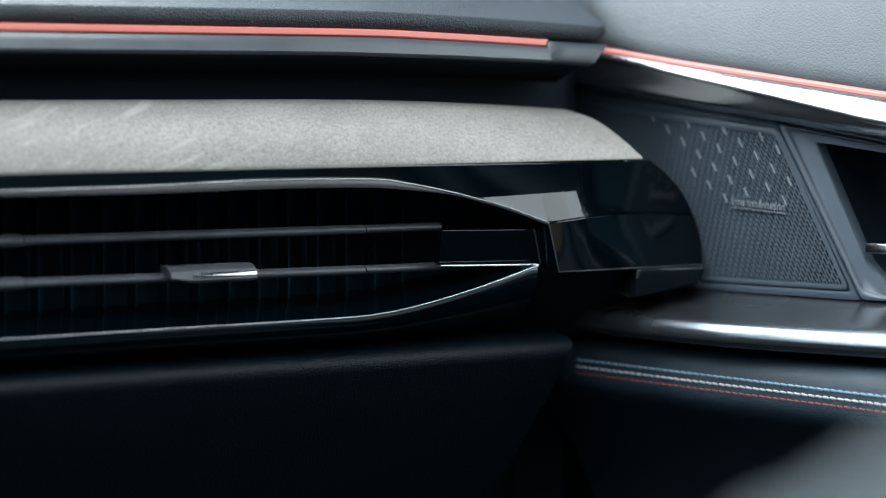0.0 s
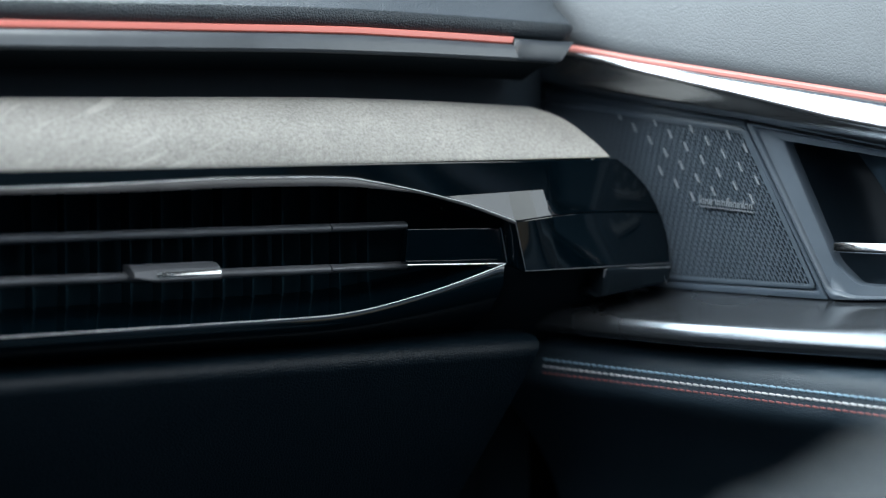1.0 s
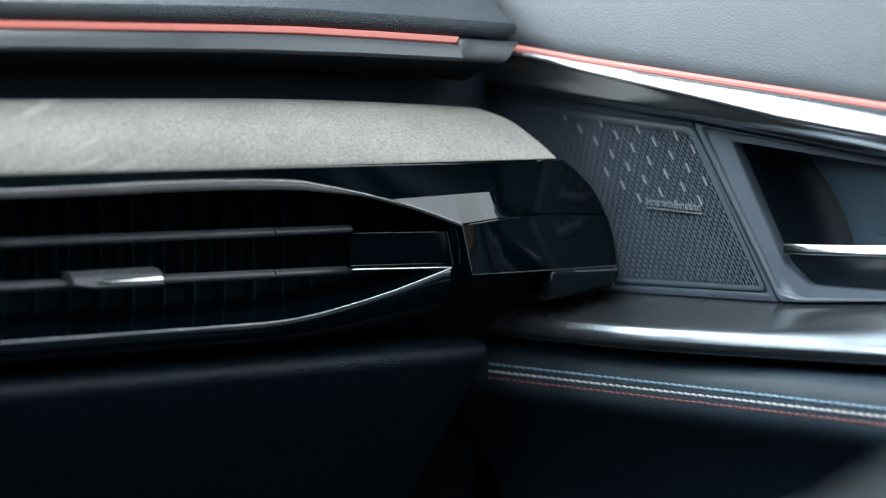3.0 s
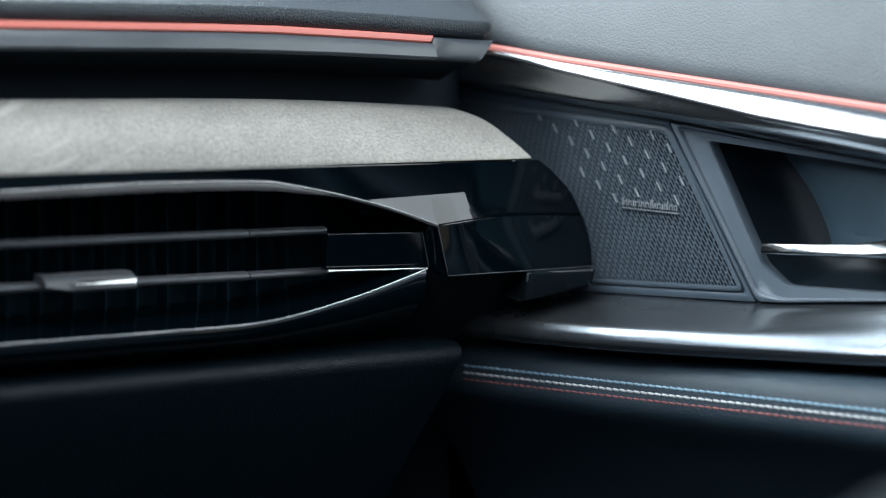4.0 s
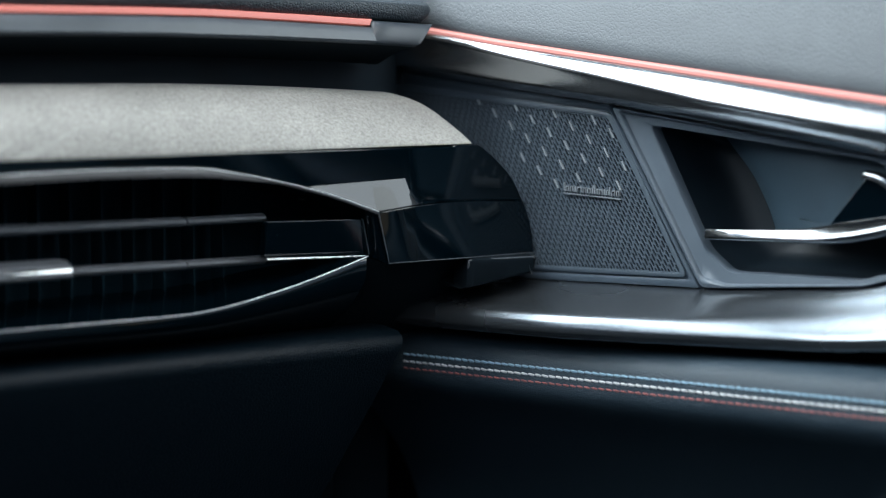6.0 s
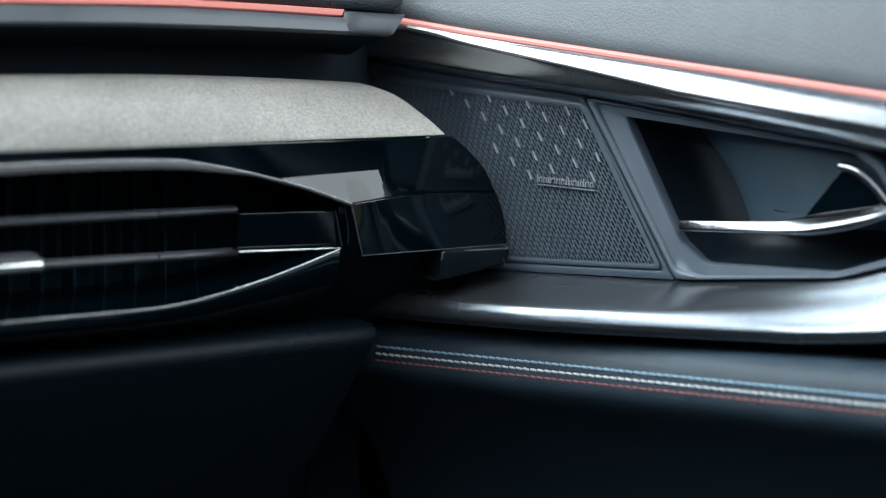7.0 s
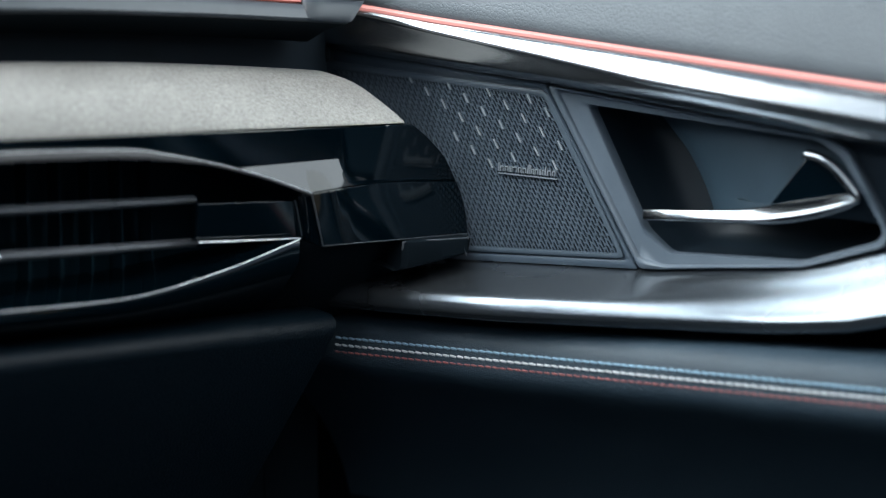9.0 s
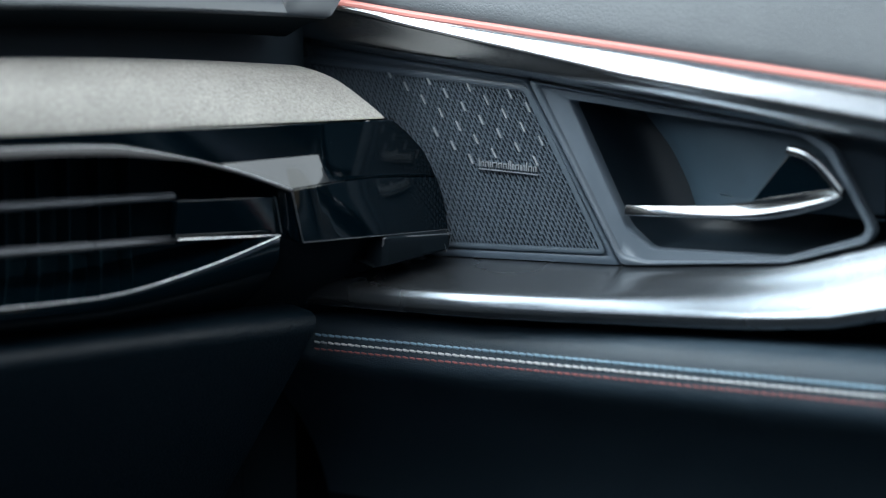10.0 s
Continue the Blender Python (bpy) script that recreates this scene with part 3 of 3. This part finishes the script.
for x, s, a in ((kx0 - 0.0085, 0.12, 0.0040), (kx0, 0.95, 0.0), (kx0 + 0.002, 1.0, 0.0), (kx1 - 0.0012, 1.0, 0.0), (kx1, 0.92, 0.0)):
    secs.append([(x, 0.008, kz + 0.0044 * s + a), (x, -0.0010, kz + 0.0049 * s + a), (x, -0.0056, kz + 0.0031 * s + a * 0.5), (x, -0.0062, kz + 0.0026 * s + a * 0.5), (x, -0.0082, kz - 0.0016 * s), (x, -0.0070, kz - 0.0030 * s), (x, 0.008, kz - 0.0030 * s)])
knob = part("knob", bar(secs), SLAT, vent, "satin grey sliding knob", smooth=False, bevel=0.0003)
part("knob_inlay", bar([ring((x, -0.0073, kz + 0.0004), (0, -0.9, 0.43), (0, 0.43, 0.9), 0.0006, h, 12, 0.55) for x, h in ((kx0 + 0.0022, 0.0008), (kx0 + 0.0028, 0.0013), (kx1 - 0.0010, 0.0013), (kx1 - 0.0004, 0.0010))]), CHROME, knob, "bright chrome inlay")

# ---- door ----
door = thing("car_door", "dark car door with coral light strip, satin band and stitched armrest", "car door", pose(0.0558, 0.01985, 0, 0, 0, -71))
US = [-0.06, -0.045, -0.03, -0.015, 0.0, 0.02, 0.04, 0.06, 0.08, 0.1, 0.12, 0.14, 0.16, 0.18, 0.2, 0.22, 0.24, 0.26, 0.29, 0.34, 0.45, 0.7, 1.0]


def red_z(u):
    """Top of the door's light strip, which falls towards the rear."""
    return along(u, [(-0.06, 0.8135), (-0.0251, 0.8098), (0.02, 0.8030), (0.1041, 0.7918), (0.2582, 0.7715), (0.34, 0.762), (0.6, 0.745), (1.0, 0.735)])


def band_low(u):
    return along(u, [(-0.06, 0.7870), (-0.0319, 0.7838), (0.0796, 0.7702), (0.222, 0.7482), (0.26, 0.742), (0.34, 0.733), (0.6, 0.715), (1.0, 0.70)])


rows = []
for u in US:
    z = red_z(u)
    rows.append([(u, -0.004, z - 0.001), (u, -0.0125, z + 0.0003), (u, -0.0135, z + 0.0025), (u, -0.0130, z + 0.008), (u, -0.010, z + 0.02), (u, -0.004, z + 0.04), (u, 0.004, z + 0.06), (u, 0.016, z + 0.08), (u, 0.034, z + 0.095), (u, 0.07, z + 0.10)])
part("upper_pad", sheet(rows), PAD, door, "grey grained soft upper door pad", thick=0.001)
rows = [[(u, -0.006, red_z(u) - 0.0002), (u, -0.0128, red_z(u) - 0.0003), (u, -0.0140, red_z(u) - 0.0016), (u, -0.0136, red_z(u) - 0.0030), (u, -0.006, red_z(u) - 0.0036)] for u in US[2:]]
part("light_strip", bar(rows), RED_DOOR, door, "glowing pale coral light guide")
# satin metal band: a roll that turns from the light to the shade
rows = []
for u in US:
    zt, zb = red_z(u) - 0.0034, band_low(u) + 0.0006
    h = zt - zb
    w = along(u, [(-0.06, 0.0004), (-0.01, 0.0010), (0.03, 0.0028), (0.09, 0.006), (0.19, 0.011), (0.3, 0.012)])
    k = max(0.0, min(1.0, (u + 0.01) / 0.15))
    a, b, c = 0.06 + 0.19 * k, 0.12 + 0.33 * k, 0.20 + 0.35 * k
    rows.append([(u, -0.006, zt), (u, -0.0126, zt - 0.0003), (u, -0.0132 - 0.3 * w, zt - min(0.0012, 0.06 * h)), (u, -0.0130 - w * 0.75, zt - a * h), (u, -0.0130 - w, zt - b * h), (u, -0.0120 - w, zt - c * h), (u, -0.0110 - w * 0.80, zt - 0.72 * h), (u, -0.0085 - w * 0.55, zt - 0.86 * h), (u, -0.0035 - w * 0.2, zt - 0.97 * h), (u, 0.0, zb), (u, 0.004, zb + 0.0004)])
part("satin_band", sheet([spline(r, 5) for r in rows]), SATIN, door, "satin graphite metal band", thick=0.001)

part("door_panel", box(-0.16, 1.3, 0.043, 0.048, 0.08, 0.86), BLACK, door, "black inner door panel", smooth=False)
# plate that carries the grille
speaker = thing("loudspeaker", "dark grey perforated door loudspeaker with small clear light slots", "loudspeaker", pose(0.0558, 0.01985, 0, 0, 0, -71))
FR = [(-0.05, 0.7860), (0.0778, 0.7704), (0.1285, 0.6834), (-0.05, 0.6805)]
part("grille_frame", plate(FR, 0.0, 0.004), PLASTIC, speaker, "dark grey moulded grille surround", smooth=False, bevel=0.0008)

bo = soften([(-0.05, 0.7858), (0.0776, 0.7702), (0.1281, 0.6836), (-0.05, 0.6808)], 0.0015)
bi = soften([(-0.05, 0.7822), (0.0776, 0.7678), (0.1232, 0.6872), (-0.05, 0.6842)], 0.0030)
bmid = [((a + c) / 2, (b + d) / 2) for (a, b), (c, d) in zip(bo, bi)]
part("surround_bead", sheet([[(x, 0.001, z) for x, z in bo], [(x, -0.0010, z) for x, z in bo], [(x, -0.0018, z) for x, z in bmid], [(x, -0.0012, z) for x, z in bi], [(x, 0.001, z) for x, z in bi]], True), PLASTIC, speaker, "raised edge round the grille")

# perforated grille: a slanted field of staggered slots, each a real opening
def grille_point(s, t, y):
    """s along the field, t downwards, both 0 to 1; the columns lean like the field's rear edge."""
    tl, tr, br, bl = Vector((-0.0746, y, 0.7803)), Vector((0.0768, y, 0.7642)), Vector((0.1182, y, 0.6900)), Vector((-0.0332, y, 0.6876))
    return tl.lerp(tr, s).lerp(bl.lerp(br, s), t)


verts, faces = [], []
NU, NV = 84, 16


def grille_cell(s0, s1, t0, t1, reach):
    """One cell of the field with a slot through it, its rim slightly sunk and its ends drawn in."""
    sm, tm = (s0 + s1) / 2, (t0 + t1) / 2
    hs, ht = (s1 - s0) * 0.28, (t1 - t0) * reach
    k = len(verts)
    for s, t in ((s0, t0), (s1, t0), (s1, tm), (s1, t1), (s0, t1), (s0, tm)):
        verts.append(grille_point(s, t, -0.0012))
    hole = ((sm - hs, tm - ht), (sm + hs, tm - ht), (sm + hs * 1.12, tm), (sm + hs, tm + ht), (sm - hs, tm + ht), (sm - hs * 1.12, tm))
    for y in (-0.00112, 0.0002):
        verts.extend(grille_point(s, t, y) for s, t in hole)
    for a in range(6):
        b = (a + 1) % 6
        faces.append((k + a, k + b, k + 6 + b, k + 6 + a))
        faces.append((k + 6 + a, k + 6 + b, k + 12 + b, k + 12 + a))


rise = 1 / (NV + 0.5)
for i in range(NU):
    s0, s1 = i / NU, (i + 1) / NU
    off = 0.5 if i % 2 else 0.0
    for j in range(NV):
        if grille_point(s0, (j + off) * rise, 0).x > -0.052:
            grille_cell(s0, s1, (j + off) * rise, (j + 1 + off) * rise, 0.37)
    # half slots close the staggered columns above and below
    a = 0.0 if i % 2 else NV * rise
    if grille_point(s0, a, 0).x > -0.052:
        grille_cell(s0, s1, a, a + 0.5 * rise, 0.30)
me = bpy.data.meshes.new("speaker_grille")
me.from_pydata([tuple(v) for v in verts], [], faces)
me.materials.append(GRILLE)
grille = part("speaker_grille", me, GRILLE, speaker, "dark grey perforated speaker grille")
part("grille_backing", plate([(-0.05, 0.7778), (0.0768, 0.7645), (0.1185, 0.6897), (-0.05, 0.6877)], -0.0003, -0.0001), BLACK, speaker, smooth=False)
# rounded rim round the field
rim_in = soften([(-0.050, 0.7776), (0.0765, 0.7644), (0.1183, 0.6899), (-0.050, 0.6875)], 0.003)
rim_out = soften([(-0.054, 0.7805), (0.0786, 0.7667), (0.1216, 0.6882), (-0.054, 0.6850)], 0.004)
mid = [((a + c) / 2, (b + d) / 2) for (a, b), (c, d) in zip(rim_in, rim_out)]
part("grille_rim", sheet([[(x, 0.0002, z) for x, z in rim_out], [(x, -0.0013, z) for x, z in rim_out], [(x, -0.0019, z) for x, z in mid], [(x, -0.0016, z) for x, z in rim_in], [(x, -0.0009, z) for x, z in rim_in]], True), GRILLE, speaker, "rounded rim of the grille")
# clear light slots in a slanted lattice
slot_mesh = None
for j, first, last in ((-2, 2, 4), (-1, -2, 4), (0, -1, 5), (1, 0, 4), (2, 1, 2)):
    for i in range(first, last + 1):
        u = 0.0326 + 0.0101 * i + 0.0130 * j
        z = 0.7627 - 0.0063 * i + 0.0033 * j
        ob = part("light_slot", slot_mesh or plate([(-0.0018, 0.0023), (-0.0007, 0.0023), (0.0018, -0.0023), (0.0007, -0.0023)], -0.0016, -0.0006), SLOT, grille, "" if slot_mesh else "small clear light slot", smooth=False)
        ob.location = (u, 0, z)
        slot_mesh = ob.data
# maker's badge as plain raised bars
badge = part("badge", plate([(0.0518, 0.7261), (0.0848, 0.7242), (0.0848, 0.7247), (0.0518, 0.7266)], -0.0024, -0.0010), LETTER, grille, "small raised pale grey badge", smooth=False)
at = 0.0520
for k, (wide, tall, gap) in enumerate(((0.5, 4.4, 0.5), (1.6, 2.8, 0.7), (1.7, 2.8, 0.6), (0.8, 2.8, 0.4), (2.4, 2.8, 0.7), (1.7, 2.8, 0.7), (1.6, 2.8, 0.6), (0.6, 4.6, 0.7), (0.5, 4.4, 0.4), (1.2, 2.8, 0.5), (1.7, 2.8, 0.7), (0.8, 2.8, 0.4), (1.3, 2.8, 0.3), (0.5, 4.4, 0.6), (1.7, 2.8, 0.7), (1.6, 2.8, 0.0))):
    w, h = wide * 0.00119, tall * 0.00095
    lean = 0.0006 if k == 7 else 0.0
    rim = [(0, 0), (w, 0), (w + lean, h), (lean, h)]
    if wide > 1.0:
        # hollow bar: two uprights and a cap
        rim = [(0, 0), (0.00045, 0), (0.00045, h - 0.0006), (w - 0.00045, h - 0.0006), (w - 0.00045, 0), (w, 0), (w, h - 0.0003), (w - 0.0003, h), (0.0003, h), (0, h - 0.0003)]
    ob = part("badge_bar", plate(rim, -0.0024, -0.0010), LETTER, badge, smooth=False)
    ob.location = (at, 0, 0.7276 - 0.0566 * (at - 0.0505))
    at += w + gap * 0.00095
# handle bowl: bezel ring and recess
handle = thing("door_handle", "satin silver pull lever in a slate grey bowl", "door handle", pose(0.0558, 0.01985, 0, 0, 0, -71))
OUT = [(0.0788, 0.7698), (0.222, 0.7482), (0.2325, 0.7423), (0.2526, 0.7065), (0.2489, 0.7008), (0.2126, 0.6899), (0.1432, 0.6843), (0.1292, 0.6838)]
INN = [(0.1010, 0.7606), (0.2160, 0.7468), (0.2278, 0.7392), (0.2474, 0.7082), (0.2455, 0.7035), (0.2099, 0.6925), (0.1440, 0.6923), (0.1313, 0.7022)]
o2, i2 = soften(OUT, 0.003, 6), soften(INN, 0.0032, 6)


def between(k, y):
    return [(a + (c - a) * k, y, b + (d - b) * k) for (a, b), (c, d) in zip(o2, i2)]


cx, cz = 0.180, 0.722
part("handle_bezel", sheet([between(0, 0.003), between(0, -0.0016), between(0.05, -0.0030), between(0.16, -0.0036), between(0.24, -0.0030), between(0.28, -0.0016), between(0.30, -0.0012), between(0.60, -0.0010), between(0.93, -0.0008), between(0.97, 0.0), between(1.0, 0.0016), between(1.02, 0.006)], True), BEZEL, handle, "slate grey moulded bezel of the handle bowl")
deep = [[(x + (cx - x) * k, y, z + (cz - z) * k) for x, z in i2] for k, y in ((-0.01, 0.004), (0.02, 0.018), (0.08, 0.034), (0.25, 0.040), (0.99, 0.042))]
part("handle_bowl", sheet(deep, True), BOWL, handle, "black recessed handle bowl")
# curved inner shell of the bowl, coloured lighter than the shaded wall to look lit
edge = spline([(0.125, 0, 0.759), (0.133, 0, 0.750), (0.143, 0, 0.738), (0.151, 0, 0.724), (0.1545, 0, 0.7155), (0.156, 0, 0.7112)], 3)
rows = []
for e in edge:
    rows.append([(e.x + (0.248 - e.x) * k, 0.027 - 0.016 * math.sin(math.pi * (0.1 + 0.8 * k)) * (1 if k else 0.6), e.z - 0.012 * k * (1 if e.z > 0.72 else 0)) for k in (0, 0.08, 0.2, 0.4, 0.6, 0.8, 1.0)])
part("bowl_shell", sheet(rows), SHELL, handle, "curved inner shell of the bowl, coloured lighter as its lit back", thick=0.0012)

# lever
secs = []
for u, zc, hh, d, tilt in ((0.1320, 0.7098, 0.0020, 0.0012, 8), (0.1327, 0.7098, 0.0026, 0.0018, 8), (0.150, 0.7102, 0.0027, 0.0019, 12), (0.168, 0.7107, 0.0028, 0.0020, 22), (0.182, 0.7113, 0.0032, 0.0021, 32), (0.190, 0.7121, 0.0040, 0.0023, 38),
                           (0.198, 0.7132, 0.0049, 0.0026, 42), (0.208, 0.7148, 0.0051, 0.0028, 44), (0.218, 0.7168, 0.0048, 0.0027, 44), (0.227, 0.7190, 0.0041, 0.0024, 42), (0.2335, 0.7207, 0.0031, 0.0020, 40), (0.2372, 0.7216, 0.0016, 0.0012, 40)):
    a = radians(tilt)
    secs.append(ring((u, -0.003, zc), (0, math.sin(a), math.cos(a)), (0, -math.cos(a), math.sin(a)), hh, d, 20, 0.45))
lever = part("lever", bar(secs), SILVER, handle, "satin silver pull lever that widens to a paddle")
arm = spline([(0.2112, -0.001, 0.7405), (0.2180, -0.002, 0.7393), (0.2245, -0.003, 0.7358), (0.2310, -0.003, 0.7295), (0.2368, -0.003, 0.7225)], 4)
part("lever_arm", bar([ring(p, (0, 1, 0), (0.5, 0, 0.86), 0.003, 0.0024, 12, 0.7) for p in arm]), SILVER, lever, "satin upper arm")
part("lever_web", plate([(0.1925, 0.7160), (0.2112, 0.7398), (0.2245, 0.7352), (0.2358, 0.7228), (0.222, 0.7190), (0.206, 0.7170)], 0.002, 0.006), GLOSS, lever, "gloss black web", smooth=False, bevel=0.0005)

# sill under grille and bowl: a satin shelf that rolls over at its front
def front_z(u):
    return along(u, [(-0.06, 0.6638), (0.0343, 0.6640), (0.1146, 0.6646), (0.1986, 0.6659), (0.2375, 0.6694), (0.2667, 0.676), (0.34, 0.690), (1.0, 0.70)])


def back_z(u):
    return along(u, [(-0.06, 0.6808), (0.1285, 0.6834), (0.1432, 0.6843), (0.2126, 0.690), (0.2489, 0.7005), (0.30, 0.712), (1.0, 0.72)])


rows = []
for u in US[:-3] + [0.6, 1.0]:
    f, b = front_z(u), back_z(u)
    h = b - f
    w = max(0.0, min(1.0, (u - 0.075) / 0.125))
    shelf = [((-0.0145, 0.18), (-0.004, 0.18)), ((-0.0290, 0.38), (-0.009, 0.40)), ((-0.0425, 0.60), (-0.014, 0.60)), ((-0.0458, 0.74), (-0.019, 0.80)), ((-0.0468, 0.90), (-0.0228, 0.95))]
    run = [(u, a[0] + (c[0] - a[0]) * w, b - h * (a[1] + (c[1] - a[1]) * w)) for a, c in shelf]
    rows.append([(u, 0.006, b - 0.0002), (u, 0.0, b - 0.0008)] + run + [(u, -0.0470 + 0.0240 * w, f - 0.0008), (u, -0.0464 + 0.0236 * w, f - 0.0022), (u, -0.0444 + 0.0224 * w, f - 0.0040), (u, -0.034 + 0.016 * w, f - 0.0050), (u, -0.004, f - 0.0055)])
part("sill", sheet([spline(r, 5) for r in rows]), SILL, door, "satin graphite sill with a rolled front", thick=0.0008)

# padded armrest face with three seams
prof = [(0.0, 0.6556), (-0.022, 0.6552), (-0.031, 0.6534), (-0.0358, 0.6500), (-0.0382, 0.6455), (-0.0392, 0.6402), (-0.0394, 0.6337), (-0.0374, 0.6286), (-0.0320, 0.6230), (-0.0220, 0.6150), (-0.006, 0.600), (0.014, 0.575), (0.028, 0.545), (0.036, 0.50), (0.038, 0.40), (0.038, 0.1)]
fine = spline([(0, y, z) for y, z in prof], 3)
rows = []
for u in US[:-3] + [0.6, 1.0]:
    lift = along(u, [(0.0, 0.0), (0.2, 0.0004), (0.28, 0.0015), (0.4, 0.006), (1.0, 0.012)])
    rows.append([(u, p.y, p.z + lift * max(0, min(1, (p.z - 0.642) / 0.014))) for p in fine])
split = next(k for k, p in enumerate(fine) if k > 12 and p.z < 0.548)
armrest = part("armrest_pad", sheet([r[:split + 1] for r in rows]), DOOR_LEATHER, door, "charcoal leather armrest face")
part("lower_trim", sheet([r[split:] for r in rows]), LOWER, door, "black lower door trim")
seam_mesh = [None] * 3
for r, (z0, yy) in enumerate(((0.6435, -0.0386), (0.6399, -0.0390), (0.6365, -0.0391))):
    for k in range(84):
        u = -0.019 + 0.0040 * k
        if seam_mesh[r] is None:
            data = bar([ring((x, 0, zz), (0, 1, 0), (0.15, 0, 1), a, a * 1.05, 6) for x, zz, a in ((-0.0019, 0.0002, 0.0003), (-0.0014, 0.0002, 0.00060), (0.0, 0.0, 0.00068), (0.0014, -0.0002, 0.00060), (0.0019, -0.0002, 0.0003))])
        else:
            data = seam_mesh[r]
        ob = part("stitch", data, THREADS[r], armrest, "" if seam_mesh[r] else ("pale blue stitch", "white stitch", "coral red stitch")[r])
        seam_mesh[r] = ob.data
        ob.location = (u, yy, z0 + 0.0010 * (u / 0.26))

# front seat whose shoulder reaches into the lower corner of the view
seat = thing("bucket_seat", "slate-blue leather front seat facing the dashboard", "seat", pose(0, -0.004, 0))
SIDE = spline([(0, -0.535, 0.40), (0, -0.550, 0.52), (0, -0.562, 0.66), (0, -0.5777, 0.7116), (0, -0.5994, 0.7247), (0, -0.6246, 0.7397), (0, -0.6461, 0.7525), (0, -0.672, 0.767), (0, -0.705, 0.773), (0, -0.738, 0.760), (0, -0.752, 0.72), (0, -0.735, 0.55), (0, -0.715, 0.40)], 3)


def seat_section(x, k, hollow=0.0):
    """Side profile of the backrest, shrunk by k and hollowed at its front."""
    return [(x, -0.65 + (p.y + 0.65) * k - (hollow if p.y > -0.65 else 0), 0.58 + (p.z - 0.58) * k) for p in SIDE]


part("backrest", bar([seat_section(-0.346, 0.86), seat_section(-0.342, 0.95), seat_section(-0.335, 1.0), seat_section(-0.315, 1.0), seat_section(-0.28, 0.985, 0.006), seat_section(-0.255, 0.97, 0.02), seat_section(-0.18, 0.965, 0.028),
                      seat_section(-0.03, 0.965, 0.028), seat_section(0.035, 0.97, 0.02), seat_section(0.06, 0.985, 0.006), seat_section(0.085, 1.0), seat_section(0.10, 0.98), seat_section(0.108, 0.86)]), SEAT, seat, "slate-blue leather backrest with raised side bolsters", sharp=80)
part("seat_cushion", bar([ring((-0.118, y, 0.335), (1, 0, 0), (0, 0, 1), 0.225 * k, 0.068 * k, 32, 0.45) for y, k in ((-0.73, 0.8), (-0.715, 0.96), (-0.66, 1.0), (-0.40, 1.0), (-0.30, 0.99), (-0.265, 0.93), (-0.25, 0.75))]), SEAT, seat, "padded seat cushion", sharp=80)
part("seat_base", box(-0.31, 0.07, -0.68, -0.32, 0.0, 0.275), LOWER, seat, "black moulded seat base", smooth=False, bevel=0.012)

# fine dust on the lacquered trim
rng = random.Random(7)
verts, faces = [], []
for k in range(46):
    x, z, y = rng.uniform(-0.20, 0.045), rng.uniform(0.725, 0.748), -0.0124
    if k > 22:
        x, z, y = rng.uniform(-0.086, -0.038), rng.uniform(0.7025, 0.7160), -0.0100
    if k > 34:
        x, z, y = rng.uniform(-0.018, 0.045), rng.uniform(0.699, 0.719), -0.0203
    if z < along(x, [(-0.20, 0.746), (-0.128, 0.7452), (-0.084, 0.738), (-0.0329, 0.722), (0.05, 0.724)]) + 0.001 and k <= 22:
        continue
    r = rng.uniform(0.00005, 0.00012)
    n = len(verts)
    verts += [(x - r, y, z), (x, y - r, z - r), (x + r, y, z), (x, y - r, z + r), (x, y + r, z)]
    faces += [(n, n + 1, n + 3), (n + 1, n + 2, n + 3), (n + 2, n + 4, n + 3), (n + 4, n, n + 3), (n, n + 4, n + 1), (n + 4, n + 2, n + 1)]
tagged(part("dust", (verts, faces), LETTER, dash, "pale dust specks", smooth=False), kind="stuff")
